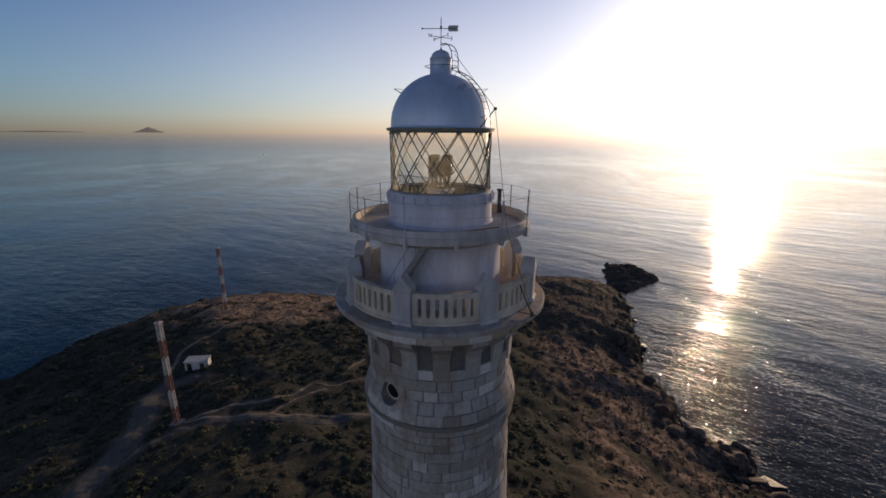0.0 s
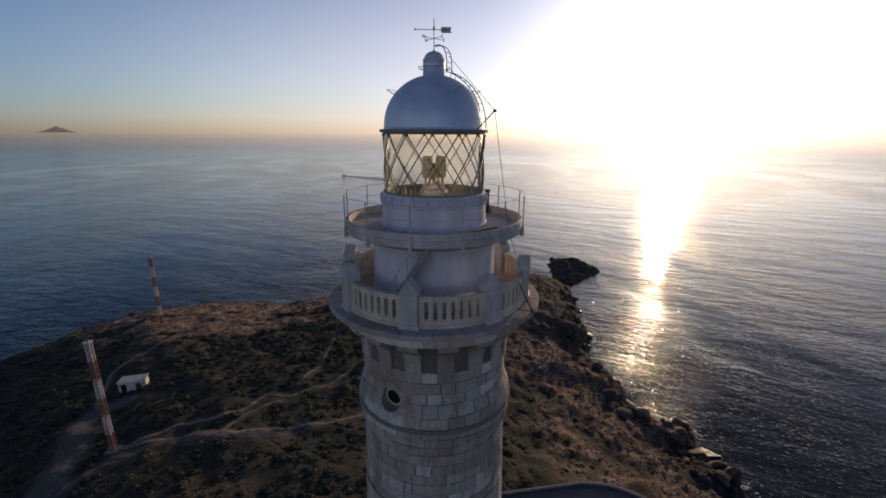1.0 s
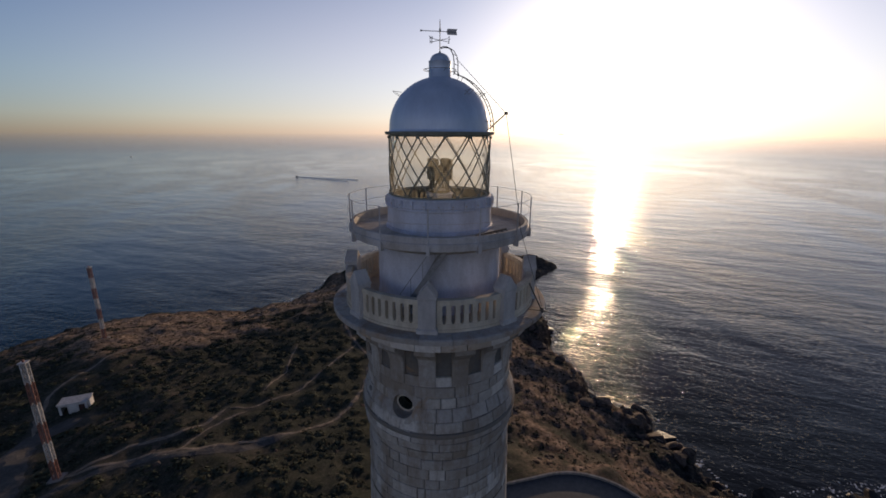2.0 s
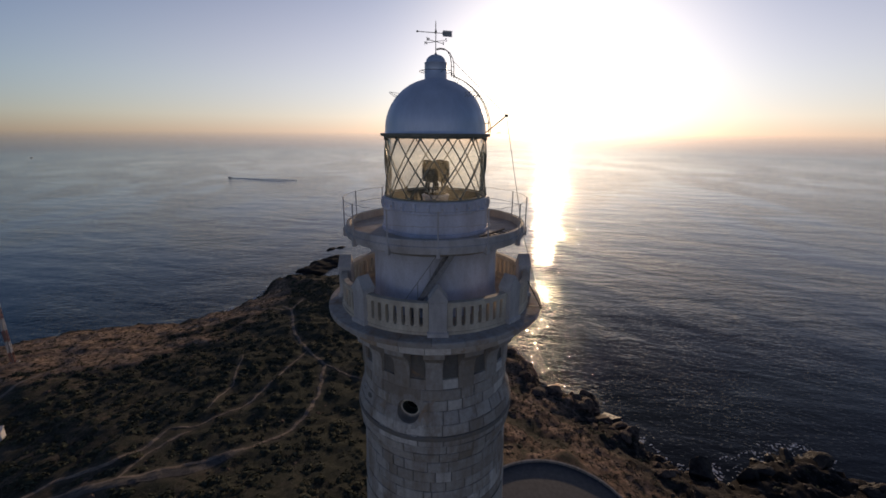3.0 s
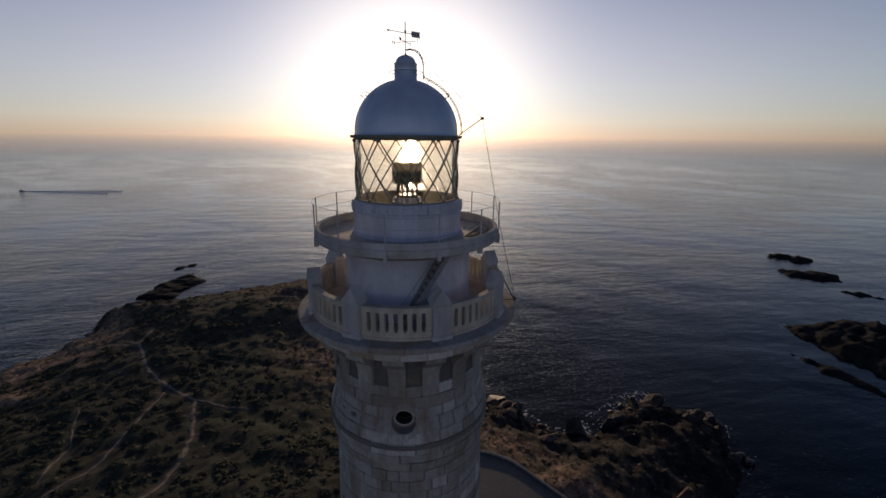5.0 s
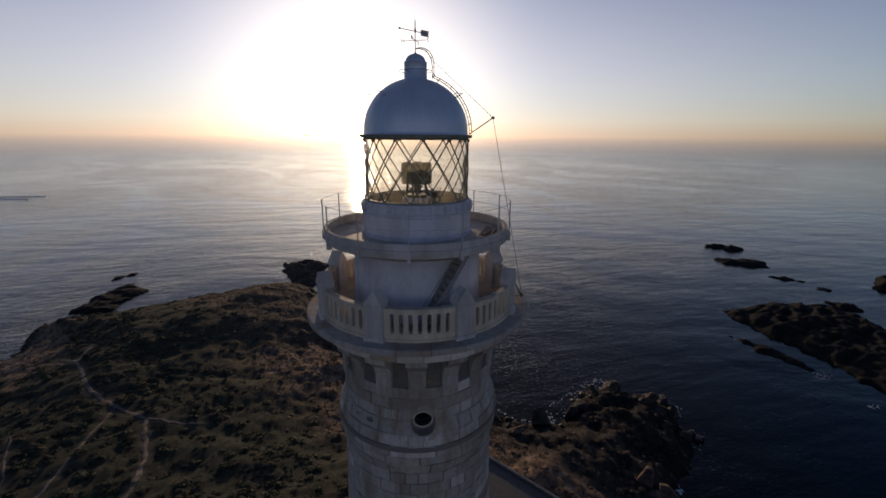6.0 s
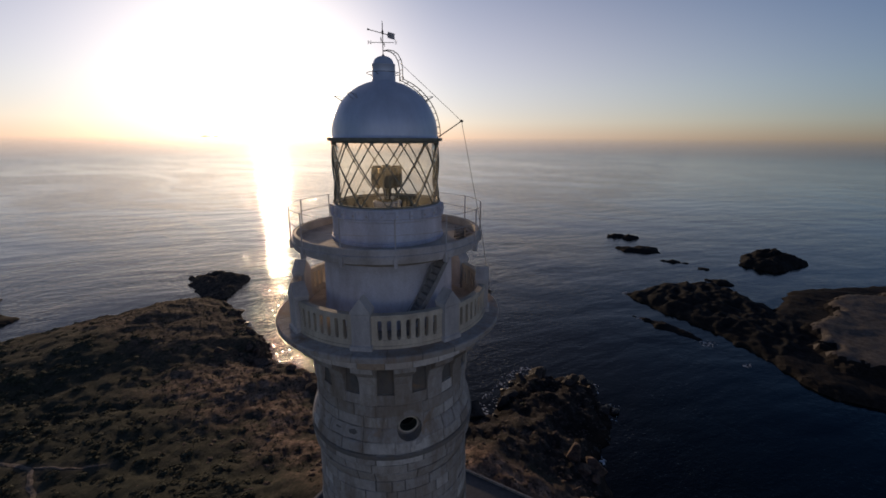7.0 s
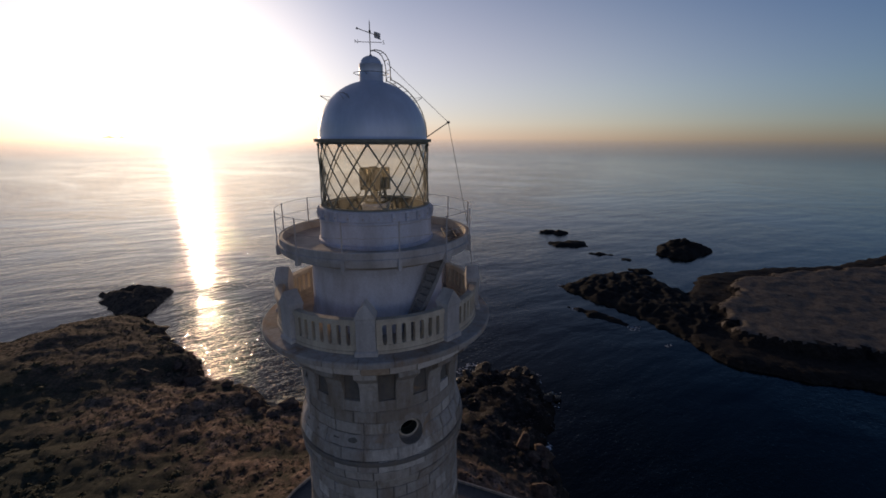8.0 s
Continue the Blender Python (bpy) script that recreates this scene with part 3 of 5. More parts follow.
def build_ground():
    px, py = np.meshgrid(np.arange(-185, 132, 0.85), np.arange(-125, 238, 0.85))
    fine = rough_noise(px, py, 9.0, 3.1, 6)
    edge = land_distance(px, py, CAPE)
    d = edge + 2.6 * rough_noise(px, py, 15.0, 8.3, 6) + 0.9 * rough_noise(px, py, 4.0, 1.3, 4)
    pz = cape_height(px, py, d, fine)
    slope = smooth01((px - 26) / 22) * smooth01((130 - py) / 30) * smooth01(d / 3)
    shore = (1 - smooth01((d - 4) / 7)) * (1 - 0.5 * smooth01((px - 30) / 20) * smooth01((py - 120) / 15)) * smooth01(d / 3)
    shelf = smooth01((px - 58) / 14) * smooth01((66 - py) / 12) * smooth01(d / 3)
    rocky = np.maximum(np.maximum(0.40 * slope, shore), shelf)
    pz += rocky * (1.5 * ridged(px, py, 9.0, 4.4, 5) + 0.75 * ridged(px, py, 3.0, 6.1, 4)) + 0.45 * slope * ridged(px, py, 2.4, 2.9, 3) + 0.14 * ridged(px, py, 2.2, 9.7, 3) * smooth01(d / 6)
    heath = smooth01(1.35 - np.hypot((px - 14) / 50, (py - 94) / 72) + 0.35 * fine) * (1 - smooth01((px - 34) / 16))
    pz += 0.26 * heath * (ridged(px, py, 2.6, 5.5, 3) + 0.3) * smooth01(d / 6)
    # ledges of bedded rock near the shore
    step = 1.5 + 0.3 * fine
    pz = np.where(d > 0, pz + 0.55 * rocky * (np.floor(pz / step) * step + step * smooth01(pz / step % 1 * 2.2 - 0.6) - pz), pz)
    flat = smooth01((np.hypot(np.maximum(np.abs(px - 16.5) - 22, 0), np.maximum(np.abs(py - 1.5) - 31, 0)) - 0.5) / 7)
    pz = flat * pz + (1 - flat) * np.where(d > 0, 27.6, pz)
    worn = np.zeros(px.shape)
    for width, line in TRACKS:
        worn = np.maximum(worn, 1 - smooth01((line_distance(px, py, line) + fine * 0.5 - width - 0.2) / 1.0))
    bare = smooth01((px + 135) / 30) * smooth01((15 - px) / 30) * smooth01((d - 4) / 5) * smooth01((42 + 14 * fine - d) / 12) * smooth01((py - 135) / 20)
    dune = smooth01(1.5 - np.hypot((px + 60) / 34, (py - 138) / 15) + 0.7 * fine) * smooth01((d - 6) / 5)
    bare = np.maximum(bare, 0.85 * dune)
    sand = np.maximum(0.85 * bare, 0.75 * dune)
    bare = np.maximum(bare, 0.95 * smooth01((px - 24) / 18) * smooth01((125 - py) / 20) * smooth01(1.0 + 1.6 * fine) * (1 - shelf))
    bare = np.maximum(bare, 0.5 * smooth01((px - 36) / 14) * smooth01((py - 118) / 14) * smooth01((d - 5) / 5))
    LAND.update(bare=bare, x0=px[0, 0], y0=py[0, 0], step=0.85, z=pz, d=d, worn=worn)
    tagged(sheet("ground", px, py, pz, GROUND, worn * 0.35, True, bare, None, (("sand", sand), ("heath", heath), ("shelf", shelf))), "scrubby brown rocky headland with worn tracks", "ground", kind="structure")


def land_at(x, y, key="z"):
    z = LAND[key]
    u = np.clip((np.asarray(x) - LAND["x0"]) / LAND["step"], 0, z.shape[1] - 2)
    v = np.clip((np.asarray(y) - LAND["y0"]) / LAND["step"], 0, z.shape[0] - 2)
    i, j = u.astype(int), v.astype(int)
    fu, fv = u - i, v - j
    return (z[j, i] * (1 - fu) + z[j, i + 1] * fu) * (1 - fv) + (z[j + 1, i] * (1 - fu) + z[j + 1, i + 1] * fu) * fv


def build_sea():
    radii = np.r_[np.linspace(0, 600, 40), np.linspace(640, 2600, 40), np.linspace(2650, 4950, 60)]
    turn = np.linspace(0, 2 * np.pi, 145)
    rr, tt = np.meshgrid(radii, turn)
    rise = np.where(rr > 2600, 78.0 * ((rr - 2600) / 2350) ** 1.5, 0.0)
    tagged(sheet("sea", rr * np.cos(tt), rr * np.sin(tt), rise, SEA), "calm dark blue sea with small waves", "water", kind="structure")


def build_rock(name, outline, height, seed, label, step=0.8, material=None, bare=0.0, smooth=False):
    xs, ys = [p[0] for p in outline], [p[1] for p in outline]
    px, py = np.meshgrid(np.arange(min(xs) - 5, max(xs) + 5, step), np.arange(min(ys) - 5, max(ys) + 5, step))
    d = land_distance(px, py, outline) + 2.6 * rough_noise(px, py, 9.0, seed + 4, 6) + 1.1 * rough_noise(px, py, 3.0, seed + 6, 3)
    peaks = 0.8 + 0.42 * rough_noise(px, py, 11.0, seed, 5) + 0.13 * rough_noise(px, py, 3.2, seed + 2, 4)
    crags = 0.5 + 0.5 * ridged(px + 0.35 * py, 1.6 * py, 11.0, seed + 3, 4)
    if bare:
        # a dark jagged shelf below, a pale level top set back above it
        shelf = 0.45 * height * (1 - np.exp(-np.maximum(d, 0) / 2.0)) * (0.5 + 0.5 * peaks)
        back_edge = d - 17 + 6 * rough_noise(px, py, 14.0, seed + 5, 5)
        pz = np.where(d > 0, shelf + 0.55 * height * smooth01(back_edge / 5) + 0.07 * rough_noise(px, py, 8.0, seed + 9, 4) * smooth01(d / 4), np.maximum(d * 0.8, -4))
        patch = bare * smooth01((back_edge - 2) / 4) * smooth01(1.25 + 1.3 * rough_noise(px, py, 16.0, seed + 7, 6))
    else:
        pz = np.where(d > 0, height * (1 - np.exp(-np.maximum(d, 0) / (0.55 * height + 0.9))) * np.maximum(0.45 * peaks + 0.75 * crags, 0.12), np.maximum(d * 0.8, -4))
        patch = 0 * d
    if bare:
        land = tagged(empty(name), label, "headland")
        top = patch > 0.35
        sheet("rock_shelf", px, py, pz, DARK_SHELF, None, False, None, ~top & (d > -6)).parent = land
        plateau = sheet("plateau", px, py, pz, material, None, True, patch, top)
        plateau.parent, plateau["label"] = land, "pale flat dry top"
        return land
    return tagged(sheet(name, px, py, pz, material or SEA_ROCK, None, smooth, patch), label, "rock")


build_ground()
build_sea()
build_rock("sea_rock", [(99, 197), (106, 191), (116, 198), (134, 209), (137, 218), (128, 232), (115, 241), (109, 230)], 7, 1.7, "dark craggy rock standing in the sea off the cape", 0.8, BROWN_ROCK)
build_rock("islet", [(7, 241), (20, 230), (41, 250), (40, 271), (21, 259)], 2.6, 2.9, "low dark rocky islet beside the cape tip", smooth=True)
build_rock("skerry", [(33, 284), (45, 286), (46, 291), (35, 290)], 2, 3.3, "small dark skerry beyond the islet", smooth=True)
build_rock("skerry", [(223, 14.5), (258, -10), (266, -29), (240, -50), (205, -66), (176, -58), (175, -43), (189, -31), (200, -14)], 5.0, 4.1, "long dark rock ridge reaching out from the far headland", smooth=True)
build_rock("skerry", [(194, 7), (188, -2), (180, -23), (183, -24), (193, -6)], 2.5, 5.2, "thin low reef of dark rock", smooth=True)
build_rock("skerry", [(371, 48), (376, 38), (374, 25), (366, 21), (359, 29), (362, 39), (361, 46)], 4.6, 6.6, "dark jagged skerry far out in the bay", smooth=True)
build_rock("skerry", [(327, 34), (334, 25), (342, 18), (336, 6), (327, 5), (320, 13), (318, 28)], 3.2, 12.1, "low dark skerry far out in the bay", smooth=True)
build_rock("skerry", [(300, -20), (301, -25), (296, -26), (295, -21)], 1.8, 13.4, "tiny dark rock awash in the bay", smooth=True)
build_rock("skerry", [(306, 1), (311, -5), (307, -14), (302, -6)], 2.5, 7.5, "small low skerry in the bay", smooth=True)
build_rock("skerry", [(274, -24), (277, -34), (269, -40), (266, -28)], 3.5, 8.8, "small dark skerry in the bay", smooth=True)
build_rock("skerry", [(381, -66), (343, -84), (311, -62), (323, -44), (350, -47)], 8.0, 9.4, "high dark skerry beside the far headland", smooth=True)
build_rock("headland", [(175, -43), (157, -57), (154, -75), (157, -101), (150, -150), (165, -260), (420, -330), (400, -220), (330, -150), (316, -122), (298, -94), (273, -64), (213, -45)], 6.5, 10.3, "low flat rocky headland across the cove", 1.2, DRY_TOP, 1.0)



def far_island(name, az, dist, width, base, top, seed, label):
    """A distant island on the horizon."""
    n = 40
    bm = bmesh.new()
    along = Vector((math.cos(radians(az)), -math.sin(radians(az)), 0))
    out = Vector((math.sin(radians(az)), math.cos(radians(az)), 0))
    rows = []
    for i in range(n + 1):
        u = i / n * 2 - 1
        h = base + (top - base) * max(0.0, 1 - abs(u)) ** 1.25 * (1 + 0.25 * noise.noise(Vector((u * 4, seed, 0)))) + 4
        c = out * dist + along * (u * width / 2)
        rows.append([bm.verts.new(c + out * o + Vector((0, 0, z))) for o, z in ((-60, base + 0.8), (-30, base + (h - base) * 0.5), (0, h), (60, base + 0.8))])
    for p, q in zip(rows, rows[1:]):
        for k in range(3):
            bm.faces.new((p[k], p[k + 1], q[k + 1], q[k]))
    ob = part(name, bm, FAR_ROCK, None, smooth=True)
    return tagged(ob, label, "island")


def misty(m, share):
    """Puts haze into the material: far things turn part transparent, like the sea's last stretch."""
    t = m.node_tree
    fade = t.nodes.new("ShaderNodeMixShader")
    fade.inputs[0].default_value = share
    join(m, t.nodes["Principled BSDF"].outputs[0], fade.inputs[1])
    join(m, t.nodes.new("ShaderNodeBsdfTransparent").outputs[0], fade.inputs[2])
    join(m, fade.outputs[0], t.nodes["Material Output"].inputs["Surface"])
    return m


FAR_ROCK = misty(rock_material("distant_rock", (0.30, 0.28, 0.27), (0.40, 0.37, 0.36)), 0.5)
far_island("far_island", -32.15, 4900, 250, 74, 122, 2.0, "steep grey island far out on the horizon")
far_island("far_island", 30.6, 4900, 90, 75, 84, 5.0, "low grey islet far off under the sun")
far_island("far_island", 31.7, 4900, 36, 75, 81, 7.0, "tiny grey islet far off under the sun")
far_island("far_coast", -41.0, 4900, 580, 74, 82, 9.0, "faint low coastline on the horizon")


def scatter(n, x0, x1, y0, y1, rng):
    return rng.uniform(x0, x1, n), rng.uniform(y0, y1, n)


def merged(name, template, places, scales, turns, squash, material, label, category):
    """Many copies of small shapes in one mesh; template: list of (verts, faces)."""
    verts, faces, start = [], [], 0
    for i, (p, sc, a, q) in enumerate(zip(places, scales, turns, squash)):
        tv, tf = template[i % len(template)]
        c, sn = math.cos(a), math.sin(a)
        v = np.stack([tv[:, 0] * c - tv[:, 1] * sn, tv[:, 0] * sn + tv[:, 1] * c, tv[:, 2] * q], -1) * sc + p
        verts.append(v)
        faces.append(tf + start)
        start += len(v)
    me = bpy.data.meshes.new(name)
    me.from_pydata(np.concatenate(verts).tolist(), [], np.concatenate(faces).tolist())
    me.materials.append(material)
    return tagged(new(name, me), label, category, kind="stuff")


def leaf_clump(rng, n):
    """A low bush: many small leaf sprays pointing out of a dome."""
    out, faces = [], []
    for i in range(n):
        a, e = rng.uniform(0, 2 * np.pi), np.arccos(rng.uniform(0.0, 1.0))
        way = np.array([np.cos(a) * np.sin(e), np.sin(a) * np.sin(e), np.cos(e)])
        c = way * rng.uniform(0.5, 1.0) * np.array([1, 1, 0.75])
        side = np.cross(way, rng.normal(size=3))
        side /= np.linalg.norm(side)
        up = np.cross(side, way)
        w = rng.uniform(0.14, 0.30)
        out += [c - side * w - up * w * 0.5, c + side * w - up * w * 0.5, c + up * w * 1.3 + way * w * 0.35]
        faces.append([3 * i, 3 * i + 1, 3 * i + 2])
    return np.array(out), np.array(faces)


def stone_shape(rng, detail=1):
    bm = bmesh.new()
    bmesh.ops.create_icosphere(bm, subdivisions=detail, radius=1)
    off = Vector(rng.uniform(0, 50, 3))
    cuts = [Vector(rng.normal(size=3)).normalized() for _ in range(11)]
    for v in bm.verts:
        for cut in cuts:
            over = v.co.dot(cut) - 0.58
            if over > 0:
                v.co -= cut * over
        v.co *= 1 + 0.13 * noise.fractal(v.co * 1.6 + off, 0.8, 2.0, 4)
        v.co.z *= 0.75
    bm.verts.ensure_lookup_table()
    vs = np.array([v.co[:] for v in bm.verts])
    fs = np.array([[v.index for v in f.verts] for f in bm.faces])
    bm.free()
    return vs, fs


def build_track(width, line, index):
    """A worn strip of bare ground laid along the slope."""
    pts = []
    for (x0, y0), (x1, y1) in zip(line, line[1:]):
        n = max(2, int(math.hypot(x1 - x0, y1 - y0) / 0.6))
        pts += [(x0 + (x1 - x0) * k / n, y0 + (y1 - y0) * k / n) for k in range(n)]
    pts.append(line[-1])
    for _ in range(6):
        pts = [pts[0]] + [tuple((a + 2 * b + c) / 4 for a, b, c in zip(p, q, r)) for p, q, r in zip(pts, pts[1:], pts[2:])] + [pts[-1]]
    verts, faces = [], []
    for k, (x, y) in enumerate(pts):
        xa, ya = pts[max(k - 1, 0)]
        xb, yb = pts[min(k + 1, len(pts) - 1)]
        ln = math.hypot(xb - xa, yb - ya) or 1
        nx, ny = -(yb - ya) / ln, (xb - xa) / ln
        wob = 0.45 * noise.noise(Vector((x / 3, y / 3, index)))
        taper = min(1, k / 4, (len(pts) - 1 - k) / 4) * 0.8 + 0.2
        for u in (-1, -0.5, 0, 0.5, 1):
            w = width * taper * (1 + 0.35 * noise.noise(Vector((x / 2, y / 2, index + u)))) * u + wob
            px, py = x + nx * w, y + ny * w
            verts.append((px, py, float(land_at(px, py)) + 0.11 - 0.05 * abs(u)))
        if k:
            b = 5 * k
            faces += [(b - 5 + i, b - 4 + i, b + 1 + i, b + i) for i in range(4)]
    me = bpy.data.meshes.new("footpath")
    me.from_pydata(verts, [], faces)
    me.materials.append(ROAD if width > 0.9 else TRACK)
    if width > 2:
        tagged(new("road", me), "narrow grey asphalt road over the headland", "road", kind="structure")
    else:
        tagged(new("footpath", me), "pale trodden dirt path through the scrub", "path", kind="structure")


def build_scrub():
    rng = np.random.default_rng(4)
    x, y = scatter(80000, -140, 112, 22, 222, rng)
    d, worn, z = land_at(x, y, "d"), land_at(x, y, "worn"), land_at(x, y)
    thick = np.array([noise.fractal(Vector((a / 22, b / 22, 3.3)), 0.9, 2.0, 4) for a, b in zip(x, y)])
    keep = (d > 5) & (worn < 0.2) & (land_at(x, y, "bare") < 0.45) & (rng.uniform(-1.1, 1.5, len(x)) < thick) & (rng.uniform(size=len(x)) > 0.8 * smooth01((x - 12) / 20)) & (np.hypot(np.maximum(np.abs(x - 16) - 24, 0), np.maximum(np.abs(y) - 34, 0)) > 2)
    x, y, z = x[keep][:12000], y[keep][:12000], z[keep][:12000]
    n = len(x)
    size = 0.22 + 1.5 * rng.uniform(size=n) ** 3.2
    merged("scrub", [leaf_clump(rng, 40) for _ in range(6)], np.stack([x, y, z - 0.05], -1), size, rng.uniform(0, 6.28, n), rng.uniform(0.35, 0.65, n), LEAVES, "low dark green and straw-coloured shrubs over the headland", "shrubs")


def build_tufts():
    """Small dry tufts between the stones of the open slopes."""
    rng = np.random.default_rng(14)
    x, y = scatter(60000, -130, 112, 22, 222, rng)
    keep = (land_at(x, y, "d") > 4) & (land_at(x, y, "worn") < 0.2) & (land_at(x, y, "bare") > 0.3) & (np.hypot(np.maximum(np.abs(x - 16) - 24, 0), np.maximum(np.abs(y) - 34, 0)) > 2)
    x, y = x[keep][:11000], y[keep][:11000]
    n = len(x)
    merged("dry_tufts", [leaf_clump(rng, 16) for _ in range(6)], np.stack([x, y, land_at(x, y) - 0.04], -1), 0.16 + 0.62 * rng.uniform(size=n) ** 2, rng.uniform(0, 6.28, n), rng.uniform(0.45, 0.8, n), LEAVES, "small dry tufts on the bare brown slope", "grass")


def build_stones():
    rng = np.random.default_rng(9)
    x, y = scatter(46000, -140, 122, 0, 222, rng)
    d, worn, z = land_at(x, y, "d"), land_at(x, y, "worn"), land_at(x, y)
    rocky = np.clip((x - 20) / 28, 0, 1) * np.clip((135 - y) / 30, 0, 1)
    keep = (d > -2.5) & (worn < 0.3) & (rng.uniform(size=len(x)) < np.maximum(rocky * 0.8, np.where(d < 9, 0.45, 0.03))) & (np.hypot(np.maximum(np.abs(x - 16) - 24, 0), np.maximum(np.abs(y) - 34, 0)) > 2)
    x, y, z = x[keep][:13000], y[keep][:13000], z[keep][:13000]
    n = len(x)
    size = 0.14 + 0.95 * rng.uniform(size=n) ** 3
    merged("loose_stones", [stone_shape(rng) for _ in range(8)], np.stack([x, y, z - 0.12 * size], -1), size, rng.uniform(0, 6.28, n), rng.uniform(0.4, 0.75, n), BOULDER, "brown stones strewn over slope and shore", "stones")


def build_boulders():
    rng = np.random.default_rng(21)
    shapes = []
    for k in range(6):
        vs, fs = stone_shape(rng, 3)
        me = bpy.data.meshes.new("boulder")
        me.from_pydata(vs.tolist(), [], fs.tolist())
        me.materials.append(BOULDER)
        darker = me.copy()
        darker.materials[0] = SHELF_BOULDER
        shapes.append((me, darker))
    made = 0
    shore = CAPE[1:27]
    for i in range(900):
        k = rng.integers(0, len(shore) - 1) if i % 2 else rng.integers(0, 15)
        u = rng.uniform()
        x = shore[k][0] * (1 - u) + shore[k + 1][0] * u + rng.normal() * 4 - 3
        y = shore[k][1] * (1 - u) + shore[k + 1][1] * u + rng.normal() * 4
        if y < -5 or not -2 < land_at(x, y, "d") < 16 or (x > 80 and y < 52 and i % 5):
            continue
        ob = new("boulder", shapes[made % 6][x > 80 and y < 52])
        size = 0.8 + 2.3 * rng.uniform() ** 2.2 if made > 16 else rng.uniform(2.6, 4.4)
        z = max(float(land_at(x, y)), -0.6)
        ob.matrix_basis = Matrix.Translation((x, y, z + 0.10 * size)) @ pose(0, 0, 0, rng.uniform(-20, 20), rng.uniform(-20, 20), rng.uniform(0, 360)) @ Matrix.Diagonal((size, size * rng.uniform(0.6, 1.3), size * rng.uniform(0.5, 1.2), 1))
        tagged(ob, "brown angular boulder on the rocky shore", "boulder", "boulders along the shore")
        made += 1
        if made >= 190:
            break


def build_foam():
    rng = np.random.default_rng(33)
    shapes = []
    for k in range(5):
        n = 14
        r = np.array([0.6 + 0.6 * rng.uniform() ** 2 for _ in range(n)])
        a = np.linspace(0, 2 * np.pi, n, endpoint=False)
        v = np.concatenate([np.stack([r * np.cos(a), r * np.sin(a) * 0.5, 0 * a], -1), [[0, 0, 0.05]]])
        shapes.append((v, np.array([[i, (i + 1) % n, n] for i in range(n)])))
    x, y = scatter(60000, -145, 126, 0, 232, rng)
    d = land_at(x, y, "d")
    patch = np.array([noise.fractal(Vector((a / 7, b / 7, 1.1)), 0.9, 2.0, 4) for a, b in zip(x, y)])
    keep = (d > np.where((x > 60) & (y < 70), -5.0, -3.2)) & (d < 0.3) & (patch > np.where((x > 76) & (y > 26) & (y < 62), -0.38, np.where((x < 12) & (y > 170), -0.2, 0.10)))
    x, y = x[keep][:6000], y[keep][:6000]
    # wash over the tips of the reef and over a rock awash in the cove
    for cx, cy, wide, count in ((224, 13.5, 1.6, 40), (179, -23.5, 1.5, 40), (192, 3, 1.4, 26), (166, -36.6, 0.8, 14)):
        x, y = np.r_[x, rng.normal(cx, wide, count)], np.r_[y, rng.normal(cy, wide, count)]
    n = len(x)
    merged("foam", shapes, np.stack([x, y, np.full(n, 0.12)], -1), rng.uniform(0.12, 0.5, n) * np.where((x < 12) & (y > 170), 2.0, np.where((x > 76) & (x < 96), 1.7, 1.0)), rng.uniform(0, 6.28, n), np.ones(n), FOAM, "white foam where waves wash the rocks", "foam")


def build_terrace():
    """Rounded terrace at the tower's foot with a low pale parapet."""
    x0, x1, y0, y1, r, z = -6.0, 39.0, -30.0, 33.0, 12.0, 29.0
    out = []
    for cx, cy, a0, rr in ((x1 - r, y1 - r, 0, r), (x0 + 1, y1 - 1, 90, 1), (x0 + 1, y0 + 1, 180, 1), (x1 - r, y0 + r, 270, r)):
        for k in range(13):
            a = radians(a0 + 90 * k / 12)
            out.append((cx + rr * math.cos(a), cy + rr * math.sin(a)))
    n = len(out)
    mid = Vector((16, 2, 0))
    def inset(p, by):
        v = Vector((p[0], p[1], 0))
        return v + (mid - v).normalized() * by
    bm = bmesh.new()
    bm.faces.new([bm.verts.new((p.x, p.y, z)) for p in (inset(q, 0.3) for q in out)])
    tagged(part("terrace", bm, PAVING), "grey concrete terrace round the foot of the tower", "terrace", kind="structure")
    bm = bmesh.new()
    prof = ((0.0, 24.5), (0.0, z + 0.30), (-0.04, z + 0.31), (-0.04, z + 0.38), (0.28, z + 0.38), (0.28, z + 0.31), (0.25, z + 0.30), (0.25, z - 0.05))
    rings = [[bm.verts.new(Vector((*inset(q, by).xy, zz))) for q in out] for by, zz in prof]
    for lo, hi in zip(rings, rings[1:]):
        for k in range(n):
            bm.faces.new((lo[k], lo[(k + 1) % n], hi[(k + 1) % n], hi[k]))
    tagged(part("parapet", bm, PARAPET), "low grey rendered parapet wall round the terrace", "wall", kind="structure")


